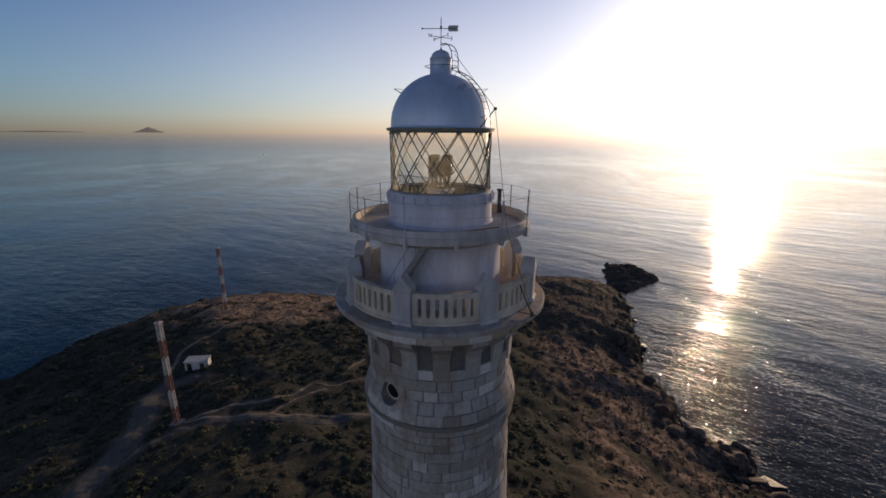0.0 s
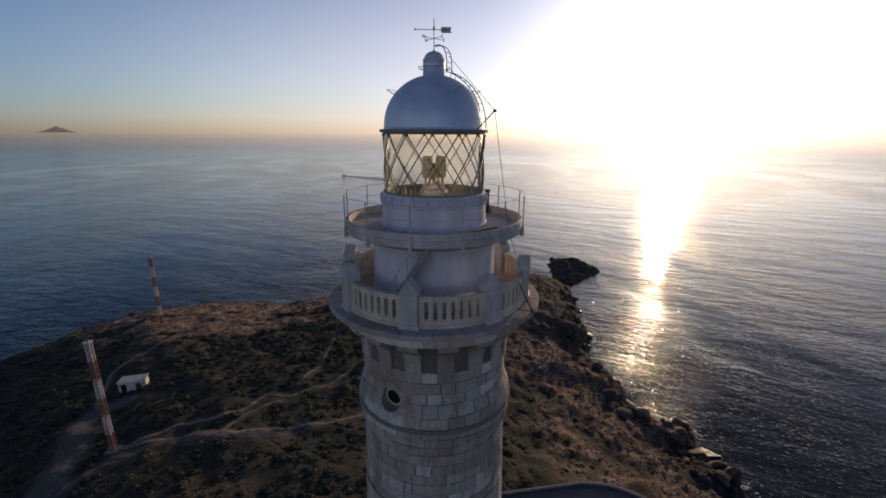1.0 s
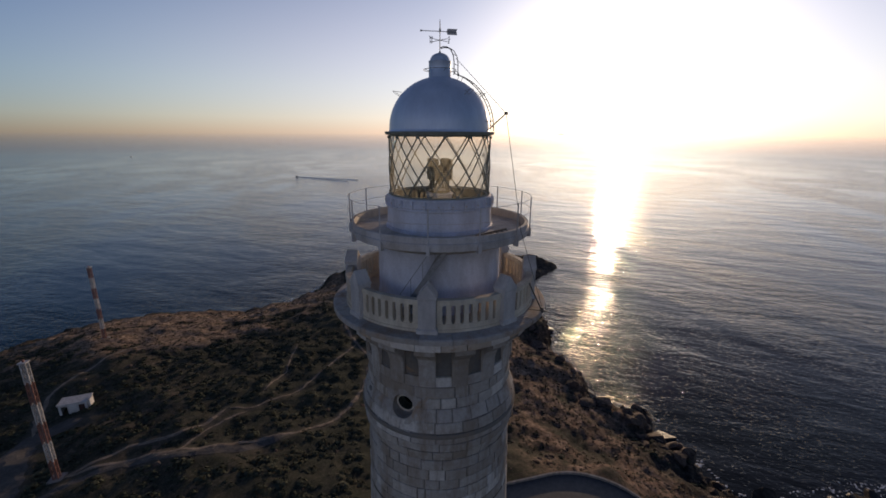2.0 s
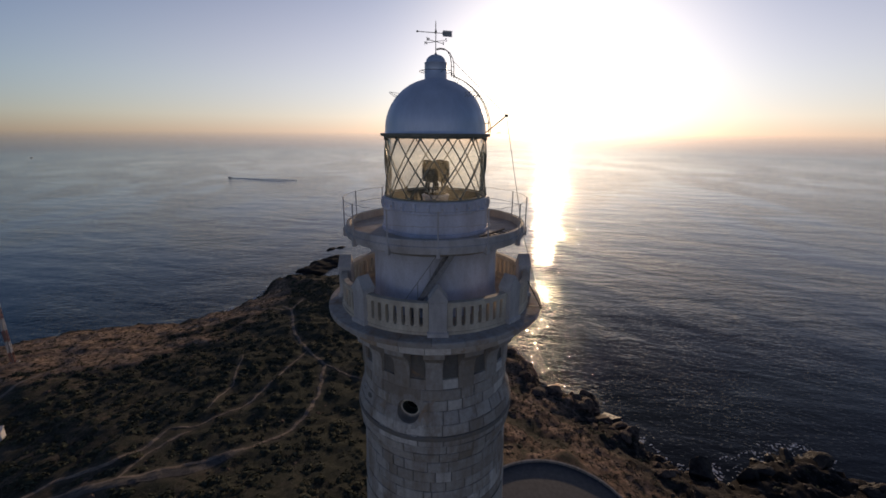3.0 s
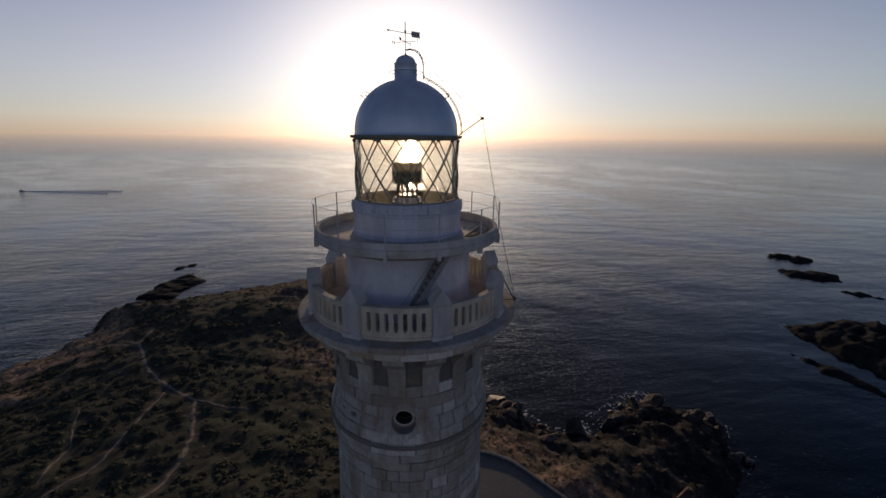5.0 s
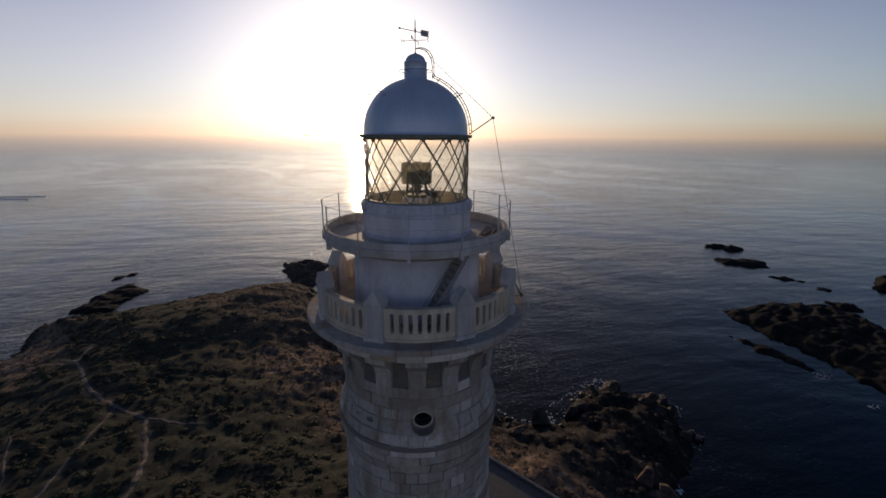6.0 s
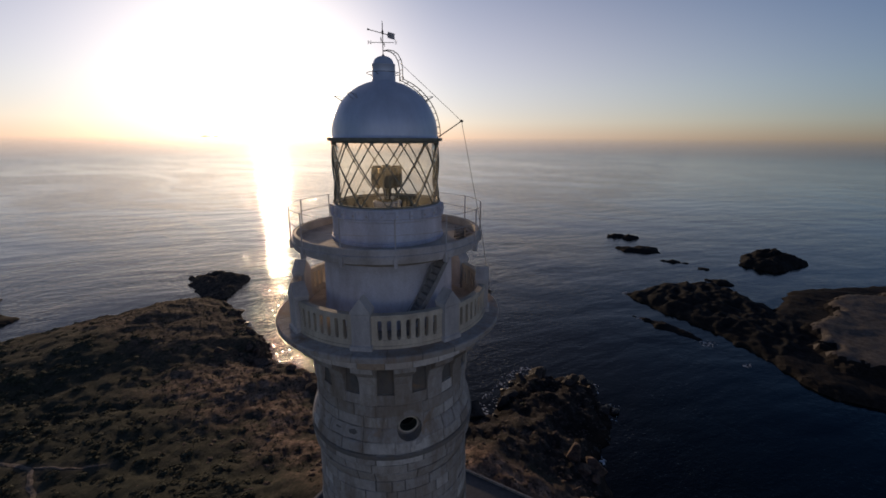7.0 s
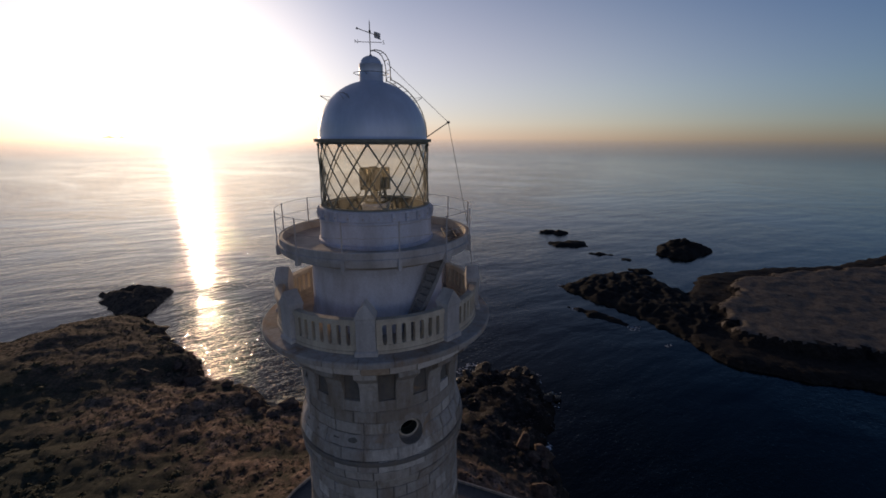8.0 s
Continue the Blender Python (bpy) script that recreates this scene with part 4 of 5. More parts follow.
def build_mast(x, y, top, side, bands, label):
    z = float(land_at(x, y)) - 0.1
    mast = tagged(empty("antenna_mast", (x, y, z)), label, "mast", "masts on the headland")
    high = top - z
    for k in range(bands):
        bm = bmesh.new()
        z0, z1 = high * k / bands, high * (k + 1) / bands
        corners = [(side / 2 * sx, side / 2 * sy) for sx, sy in ((-1, -1), (1, -1), (1, 1), (-1, 1))]
        for cx, cy in corners:
            rod(bm, [(cx, cy, z0), (cx, cy, z1)], 0.08, 5)
        for i in range(4):
            (ax, ay), (bx, by) = corners[i], corners[(i + 1) % 4]
            for j in range(3):
                za, zb = z0 + (z1 - z0) * j / 3, z0 + (z1 - z0) * (j + 1) / 3
                rod(bm, [(ax, ay, za), (bx, by, zb)], 0.045, 4)
                rod(bm, [(bx, by, za), (ax, ay, zb)], 0.045, 4)
                rod(bm, [(ax, ay, zb), (bx, by, zb)], 0.045, 4)
        part("lattice_section", bm, (RED if k % 2 == 0 else WHITE), mast, "red lattice band" if k % 2 == 0 else "white lattice band")
    part("ladder_core", rod(bmesh.new(), [(0, 0, 0), (0, 0, high)], 0.14, 6), GALV, mast)
    bm = bmesh.new()
    box(bm, (side * 1.5, side * 1.5, 0.12), Matrix.Translation((0, 0, high + 0.06)))
    part("top_plate", bm, WHITE, mast)
    part("beacon", lathe(bmesh.new(), [(0.16, high + 0.1), (0.18, high + 0.4), (0.1, high + 0.6), (0.01, high + 0.65)], 10), RED, mast)
    bm = bmesh.new()
    box(bm, (2.2, 2.2, 0.5), Matrix.Translation((0, 0, 0.1)))
    part("footing", bm, PARAPET, mast)


def build_hut():
    hut = tagged(empty("hut", (-64.8, 89.6, float(land_at(-64.8, 89.6)) - 0.1)), "small white flat-roofed hut with dark openings", "hut")
    hut.rotation_euler = (0, 0, radians(6))
    hut.scale = (0.84, 0.84, 0.92)
    w, dp, h, t = 6.6, 3.6, 2.7, 0.25
    def wall(size, at):
        bm = bmesh.new()
        box(bm, size, Matrix.Translation(at))
        part("wall", bm, WHITE, hut)
    wall((w, t, h), (0, dp / 2 - t / 2, h / 2))
    for s in (-1, 1):
        wall((t, dp - 2 * t, h), (s * (w / 2 - t / 2), 0, h / 2))
    for x0, x1 in ((-3.3, -2.7), (-1.3, 1.2), (2.6, 3.3)):
        wall((x1 - x0, t, h), ((x0 + x1) / 2, -dp / 2 + t / 2, h / 2))
    for x0, x1 in ((-2.7, -1.3), (1.2, 2.6)):
        wall((x1 - x0, t, 0.5), ((x0 + x1) / 2, -dp / 2 + t / 2, h - 0.25))
    bm = bmesh.new()
    box(bm, (1.4, 0.08, 2.2), Matrix.Translation((1.9, -dp / 2 + 0.18, 1.1)))
    part("door", bm, DARK_WOOD, hut, "dark red plank door")
    bm = bmesh.new()
    box(bm, (w + 0.5, dp + 0.5, 0.28), Matrix.Translation((0, 0, h + 0.14)))
    bmesh.ops.bevel(bm, geom=bm.edges[:], offset=0.03, segments=1, affect="EDGES")
    part("roof", bm, WHITE, hut, "flat white roof slab")
    bm = bmesh.new()
    box(bm, (0.4, 2.4, 3.3), Matrix.Translation((w / 2 + 0.6, -1.0, 1.65)))
    part("screen_wall", bm, WHITE, hut)


def build_boat(x, y, heading, label, wake):
    boat = tagged(empty("motor_boat", (x, y, 0.0)), label, "boat")
    boat.rotation_euler = (0, 0, radians(heading))
    bm = bmesh.new()
    rows = []
    for u, w, sheer in ((-4, 1.3, 0.9), (-1, 1.45, 0.95), (2, 1.1, 1.15), (3.6, 0.5, 1.35), (4.5, 0.03, 1.5)):
        rows.append([bm.verts.new(p) for p in ((u, -w, sheer), (u, -w * 0.8, -0.2), (u, w * 0.8, -0.2), (u, w, sheer))])
    for p, q in zip(rows, rows[1:]):
        for k in range(4):
            bm.faces.new((p[k], p[(k + 1) % 4], q[(k + 1) % 4], q[k]))
    bm.faces.new(rows[0])
    bm.faces.new(rows[-1][::-1])
    part("hull", bm, GREY_PAINT, boat)
    bm = bmesh.new()
    box(bm, (2.2, 1.7, 1.3), Matrix.Translation((0.2, 0, 1.6)))
    bmesh.ops.bevel(bm, geom=bm.edges[:], offset=0.15, segments=2, affect="EDGES")
    part("cabin", bm, WHITE, boat)
    if wake:
        # two spreading ridges of broken water
        rng = np.random.default_rng(5)
        bm = bmesh.new()
        for s in (-1, 1):
            rim = []
            for k in range(41):
                u, v = -5 - k * wake / 40, s * (1.0 + 13 * k / 40) + rng.uniform(-0.5, 0.5)
                half = (1.2 + 3.2 * k / 40) * rng.uniform(0.6, 1.2)
                rim.append([bm.verts.new((u, v + e * half, 0.45 * (1 - abs(e)) + 0.05)) for e in (-1, 0, 1)])
            for p, q in zip(rim, rim[1:]):
                for e in range(2):
                    bm.faces.new((p[e], p[e + 1], q[e + 1], q[e]))
        m = pose(x, y, 0, 0, 0, heading)
        bmesh.ops.transform(bm, matrix=m, verts=bm.verts)
        tagged(part("wake", bm, FOAM), "thin white wake behind the motor boat", "wake")


for index, (width, line) in enumerate(TRACKS):
    build_track(width, line, index)
build_scrub()
build_tufts()
build_stones()
build_boulders()
build_foam()
build_terrace()
build_mast(-54.9, 62.4, 45.0, 0.80, 6, "red and white lattice mast beside the track")
build_mast(-79.8, 138.0, 40.0, 0.85, 7, "red and white lattice mast near the shore")
build_hut()
build_boat(-58, 846, 137, "small motor boat under way on the open sea", 130)
build_boat(-637, 1665, 60, "tiny fishing boat far out at sea", 0)

# ---- the lighthouse ----
tower = tagged(empty("lighthouse"), "tall pale stone lighthouse with silver dome and diamond-glazed lantern", "lighthouse")


def shaft_radius(z):
    bulge = 0.24 * max(0.0, math.cos(math.pi / 2 * min(1.0, abs(z - 70.97) / 1.08))) ** 0.7
    return 3.13 + 0.024 * (71 - z) + bulge


def stone_block(z0, z1, a0, a1, push, bevel=0.012):
    """One curved ashlar block that follows the shaft's outline, with worn edges."""
    bm = bmesh.new()
    nu, nv = 5, 4
    skew = [random.uniform(0, 0.014), random.uniform(0, 0.014), -random.uniform(0.012, 0.028), -random.uniform(0.012, 0.028)]
    grid = []
    for j in range(nv):
        row = []
        for i in range(nu):
            edge = i in (0, nu - 1) or j in (0, nv - 1)
            u = (0, 0.06, 0.5, 0.94, 1)[i]
            v = (0, 0.09, 0.91, 1)[j]
            end = 0 if i < 2 else (1 if i > 2 else 0.5)
            z = z0 + skew[0] * (1 - end) + skew[1] * end + (z1 - z0 + skew[2] * (1 - end) + skew[3] * end) * v
            r = shaft_radius(z) + push - (bevel if edge else random.uniform(-0.004, 0.004))
            row.append(bm.verts.new(polar(r, a0 + (a1 - a0) * u, z)))
        grid.append(row)
    for j in range(nv - 1):
        for i in range(nu - 1):
            bm.faces.new((grid[j][i], grid[j][i + 1], grid[j + 1][i + 1], grid[j + 1][i]))
    rim = grid[0] + [grid[j][-1] for j in range(1, nv)] + grid[-1][-2::-1] + [grid[j][0] for j in range(nv - 2, 0, -1)]
    back = [bm.verts.new(v.co * 1.0 - Vector((v.co.x, v.co.y, 0)).normalized() * 0.08) for v in rim]
    for k in range(len(rim)):
        bm.faces.new((rim[k], rim[(k + 1) % len(rim)], back[(k + 1) % len(rim)], back[k]))
    return bm


WINDOW_AZ, WINDOW_Z = -131.5, 72.04


def build_shaft():
    core_mesh = lathe(bmesh.new(), [(shaft_radius(z) - (0.045 if z > 60 else 0.0), z) for z in (27.5, 45, 60, 60.01, 66, 69.8, 69.95, 70.1, 70.3, 70.6, 71, 71.3, 71.6, 71.85, 72.0, 72.1, 72.8, 73.6, 74.9)] + [(0.5, 74.9)])
    centre = polar(3.12, WINDOW_AZ, WINDOW_Z)
    spare = [f for f in core_mesh.faces if (f.calc_center_median() - centre).length < 0.55]
    bmesh.ops.delete(core_mesh, geom=spare, context="FACES")
    core = part("shaft", core_mesh, MORTAR, tower, "mortar-bedded round stone shaft", smooth=False)
    part("lower_shaft", lathe(bmesh.new(), [(shaft_radius(z) + 0.01, z) for z in (27.5, 40, 55, 67.0)]), STONE, tower, smooth=True)
    random.seed(5)
    z, n = 67.02, 0
    heights = (0.47, 0.43, 0.50, 0.44, 0.48, 0.46, 0.5, 0.40, 0.46, 0.44, 0.48, 0.44, 0.46)
    for row, h in enumerate(heights):
        cuts = [k * 360 / 26 + (0.5 * (row % 2) + random.uniform(-0.30, 0.30)) * 360 / 26 for k in range(26)]
        k = 0
        while k < 26:
            wide = 2 if k < 25 and random.random() < 0.24 else 1
            a0, a1 = cuts[k], cuts[(k + wide) % 26] + (360 if k + wide > 25 else 0)
            k += wide
            mid = (a0 + a1) / 2
            gap = math.degrees(random.uniform(0.012, 0.026) / shaft_radius(z))
            lo, hi = a0 + gap, a1 - gap
            pieces = [(lo, hi)]
            if z < WINDOW_Z + 0.44 and z + h > WINDOW_Z - 0.44:
                # courses beside the niche stop short of its ring
                west, east = WINDOW_AZ - 10.2, WINDOW_AZ + 10.2
                turn = 360 * round((mid - WINDOW_AZ) / 360)
                pieces = [p for p in ((lo, min(hi, west + turn)), (max(lo, east + turn), hi)) if p[1] - p[0] > 1.5]
            for b0, b1 in pieces:
                part("stone_block", stone_block(z + 0.006, z + h + 0.004, b0, b1, random.uniform(-0.018, 0.014), random.uniform(0.010, 0.022)), STONE, core)
        z += h
    # sunk string course round the bulge
    part("string_course", lathe(bmesh.new(), [(3.28, 70.95), (3.385, 70.96), (3.40, 70.99), (3.395, 71.10), (3.375, 71.14), (3.28, 71.16)]), DARK_STONE, tower, "dark weathered sunk string course")


def build_window():
    # plain curved stone round the niche, flush with the coursed blocks
    bm = bmesh.new()
    rings = []
    for rr, sunk in ((0.47, 0.012), (0.58, 0.012), (0.68, 0.016), (0.78, 0.034), (1.0, 0.04), (1.2, 0.042)):
        ring = []
        for k in range(40):
            z = WINDOW_Z + rr * 0.96 * math.sin(2 * math.pi * k / 40)
            ring.append(bm.verts.new(polar(shaft_radius(z) - sunk, WINDOW_AZ + math.degrees(rr * math.cos(2 * math.pi * k / 40) / 3.2), z)))
        rings.append(ring)
    for lo, hi in zip(rings, rings[1:]):
        for k in range(40):
            bm.faces.new((lo[k], lo[(k + 1) % 40], hi[(k + 1) % 40], hi[k]))
    part("surround_stone", bm, STONE, tower)
    bm = bmesh.new()
    side, out = polar(1.0, WINDOW_AZ + 90, 0), polar(1.0, WINDOW_AZ, 0)
    lip, floor_ring = [], []
    for k in range(40):
        c, sn = math.cos(2 * math.pi * k / 40), math.sin(2 * math.pi * k / 40)
        z = WINDOW_Z + 0.47 * 0.96 * sn
        lip.append(bm.verts.new(polar(shaft_radius(z) - 0.012, WINDOW_AZ + math.degrees(0.47 * c / 3.2), z)))
        floor_ring.append(bm.verts.new(out * 2.88 + side * 0.45 * c + Vector((0, 0, WINDOW_Z + 0.43 * sn))))
    hub = [bm.verts.new(out * 2.87 + side * 0.37 * math.cos(2 * math.pi * k / 40) + Vector((0, 0, WINDOW_Z + 0.37 * math.sin(2 * math.pi * k / 40)))) for k in range(40)]
    for lo, hi in ((lip, floor_ring), (floor_ring, hub)):
        for k in range(40):
            bm.faces.new((lo[k], lo[(k + 1) % 40], hi[(k + 1) % 40], hi[k]))
    part("reveal", bm, RECESS, tower, "stone reveal of the round niche, toned dark as shade")
    w = empty("round_window", polar(3.0, WINDOW_AZ, WINDOW_Z), tower)
    w.rotation_euler = (0, radians(90), radians(WINDOW_AZ))
    w.scale = (0.9, 1, 1)
    part("window_frame", lathe(bmesh.new(), [(0.325, -0.55), (0.325, -0.09), (0.333, -0.078), (0.372, -0.078), (0.385, -0.095), (0.385, -0.25)], 40), CREAM, w, "pale moulded round stone frame")
    part("jamb", lathe(bmesh.new(), [(0.323, -0.105), (0.315, -0.55)], 40), LINING, w, "dark inner jamb")
    part("pane", lathe(bmesh.new(), [(0.32, -0.48), (0.01, -0.48)], 40), DARK_GLASS, w, "dark window pane")
    part("sash", lathe(bmesh.new(), [(0.29, -0.48), (0.29, -0.44), (0.316, -0.44), (0.316, -0.48)], 40), LINING, w)


def build_brackets():
    for k in range(16):
        a = -101.7 + 11.25 + k * 22.5
        bm = bmesh.new()
        cols = []
        for da in (-5.8, -5.2, 0, 5.2, 5.8):
            col = []
            for r, z in ((3.06, 73.05), (3.15, 73.05), (3.17, 73.9), (3.28, 74.25), (3.55, 74.5), (3.74, 74.66), (3.76, 74.9), (3.0, 74.9)):
                inset = 0.012 if abs(da) > 5.5 and r > 3.1 else 0
                col.append(bm.verts.new(polar(r - inset, a + da, z)))
            cols.append(col)
        for p, q in zip(cols, cols[1:]):
            for i in range(len(p) - 1):
                bm.faces.new((p[i], p[i + 1], q[i + 1], q[i]))
        bm.faces.new(cols[0])
        bm.faces.new(cols[-1][::-1])
        part("bracket", bm, STONE, tower)
    for k in range(16):
        a = -101.7 + k * 22.5
        bm = bmesh.new()
        arc_box(bm, 2.95, 3.1 + random.uniform(0, 0.02), 73.05, 73.45, a - 5.6, a + 5.6)
        part("stone_block", bm, STONE, tower)
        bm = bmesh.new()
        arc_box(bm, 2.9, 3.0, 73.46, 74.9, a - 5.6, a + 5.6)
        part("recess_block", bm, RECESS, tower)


def ring_stones(name, profile, count, start, material, gap=0.25, jitter=0.0):
    for k in range(count):
        a0, a1 = start + k * 360 / count + gap, start + (k + 1) * 360 / count - gap
        bm = bmesh.new()
        out = random.uniform(-jitter, jitter)
        cols = [[bm.verts.new(polar(r + out, a0 + (a1 - a0) * i / 5, z)) for r, z in profile] for i in range(6)]
        for p, q in zip(cols, cols[1:]):
            for i in range(len(profile)):
                j = (i + 1) % len(profile)
                bm.faces.new((p[i], p[j], q[j], q[i]))
        bm.faces.new(cols[0])
        bm.faces.new(cols[-1][::-1])
        part(name, bm, material, tower)


def build_cornice():
    part("cornice_core", lathe(bmesh.new(), [(3.0, 74.86), (3.7, 74.88), (3.78, 75.3), (4.15, 75.4), (4.2, 75.58), (2.4, 75.6)]), MORTAR, tower)
    ring_stones("frieze_stone", [(3.6, 74.86), (3.80, 74.86), (3.83, 74.90), (3.83, 75.20), (3.88, 75.24), (3.6, 75.24)], 26, -104.0, FRIEZE, 0.16, 0.016)
    ring_stones("cornice_stone", [(3.6, 75.245), (3.9, 75.25), (4.02, 75.32), (4.30, 75.38), (4.37, 75.42), (4.38, 75.58), (4.34, 75.62), (3.6, 75.66)], 24, -99.0, CORNICE, 0.12, 0.010)
    part("gallery_floor", lathe(bmesh.new(), [(2.4, 75.665), (3.62, 75.665)]), DECK, tower)


PIER_AZ = -66.0


def build_balustrade():
    for k in range(8):
        a = PIER_AZ + 45 * k
        bm = bmesh.new()
        # pier with a sunk front, a plinth and a gabled cap
        def ring(w, r0, r1, z):
            m = pose(0, 0, 0, 0, 0, a)
            return [bm.verts.new(m @ Vector(p)) for p in ((r0, -w, z), (r1, -w, z), (r1, w, z), (r0, w, z))]
        rings = [ring(0.36, 3.42, 4.0, 75.62), ring(0.36, 3.42, 4.0, 75.76), ring(0.30, 3.45, 3.94, 75.80), ring(0.30, 3.45, 3.94, 76.84), ring(0.325, 3.43, 3.965, 76.87), ring(0.325, 3.43, 3.965, 76.95)]
        for lo, hi in zip(rings, rings[1:]):
            for i in range(4):
                j = (i + 1) % 4
                bm.faces.new((lo[i], lo[j], hi[j], hi[i]))
        bm.faces.new(rings[0][::-1])
        m = pose(0, 0, 0, 0, 0, a)
        top = rings[-1]
        r0 = bm.verts.new(m @ Vector((3.46, 0, 77.38)))
        r1 = bm.verts.new(m @ Vector((3.93, 0, 77.38)))
        bm.faces.new((top[0], top[1], r1, r0))
        bm.faces.new((top[2], top[3], r0, r1))
        bm.faces.new((top[1], top[2], r1))
        bm.faces.new((top[3], top[0], r0))
        part("pier", bm, CREAM_PIER, tower)
        # panel with seven round-headed slots
        panel = empty("balustrade_panel", (0, 0, 0), tower)
        b0, b1 = a + 4.7, a + 40.3
        bm = bmesh.new()
        arc_box(bm, 3.55, 3.86, 75.64, 75.74, b0, b1, 10)
        part("plinth", bm, CREAM, panel)
        bm = bmesh.new()
        arc_box(bm, 3.60, 3.82, 75.74, 75.93, b0, b1, 10)
        part("lower_rail", bm, CREAM, panel)
        bm = bmesh.new()
        arc_box(bm, 3.58, 3.84, 76.62, 76.74, b0, b1, 10)
        arc_box(bm, 3.60, 3.82, 76.74, 76.79, b0 + 0.2, b1 - 0.2, 10)
        part("hand_rail", bm, CREAM, panel)
        mid, step, half = (b0 + b1) / 2, 4.62, 1.06
        slots = [mid + (i - 3) * step for i in range(7)]
        edges = [b0] + [v for sl in slots for v in (sl - half, sl + half)] + [b1]
        for i in range(0, len(edges), 2):
            bm = bmesh.new()
            arc_box(bm, 3.62, 3.80, 75.93, 76.62, edges[i], edges[i + 1], 3)
            part("baluster", bm, CREAM, panel)
        for sl in slots:
            for z, flip in ((76.62, -1), (75.93, 1)):
                for s in (-1, 1):
                    bm = bmesh.new()
                    pts = [(half, 0.0), (half, 0.07), (half * 0.62, 0.02), (half * 0.3, 0.0)]
                    lo = [bm.verts.new(polar(3.625, sl + s * u, z + flip * v)) for u, v in pts]
                    hi = [bm.verts.new(polar(3.795, sl + s * u, z + flip * v)) for u, v in pts]
                    bm.faces.new(lo)
                    bm.faces.new(hi[::-1])
                    for i in range(4):
                        j = (i + 1) % 4
                        bm.faces.new((lo[i], lo[j], hi[j], hi[i]))
                    part("slot_corner", bm, CREAM, panel)


def build_drum():
    part("drum", lathe(bmesh.new(), [(2.55, 75.62), (2.55, 75.85), (2.5, 75.88), (2.47, 77.75), (2.52, 77.8), (2.56, 77.95), (2.7, 78.12), (2.95, 78.2)], 96), WHITEWASH, tower, "whitewashed round watch room", smooth=True)
    deck = part("deck", lathe(bmesh.new(), [(2.4, 78.0), (2.9, 78.12), (3.42, 78.36), (3.5, 78.36), (3.5, 78.52), (3.56, 78.53), (3.56, 78.62), (3.5, 78.63), (3.5, 78.84), (3.40, 78.85), (3.38, 78.55), (1.9, 78.57)], 120), DECK, tower, "round gallery deck with an upturned rim")
    part("fascia", lathe(bmesh.new(), [(3.51, 78.37), (3.53, 78.38), (3.53, 78.5), (3.59, 78.52), (3.59, 78.63), (3.53, 78.65), (3.53, 78.83), (3.51, 78.86)], 120), GREY_PAINT, deck, "pale grey painted fascia band")
    for k in range(13):
        a = -55.5 - 27.7 * k
        post = part("rail_post", rod(bmesh.new(), [polar(3.60, a, 78.30), polar(3.60, a, 79.82)], 0.024), GREY_PAINT, tower, "thin pale grey rail post")
        bm = bmesh.new()
        arc_box(bm, 3.5, 3.66, 78.28, 78.62, a - 0.9, a + 0.9, 2)
        part("clamp", bm, GREY_PAINT, post)
    for z in (79.80, 79.32):
        part("guard_rail", rod(bmesh.new(), [polar(3.60, 3 * k, z + 0.012 * math.sin(k * 2.1)) for k in range(121)], 0.009, 5), GREY_PAINT, tower)


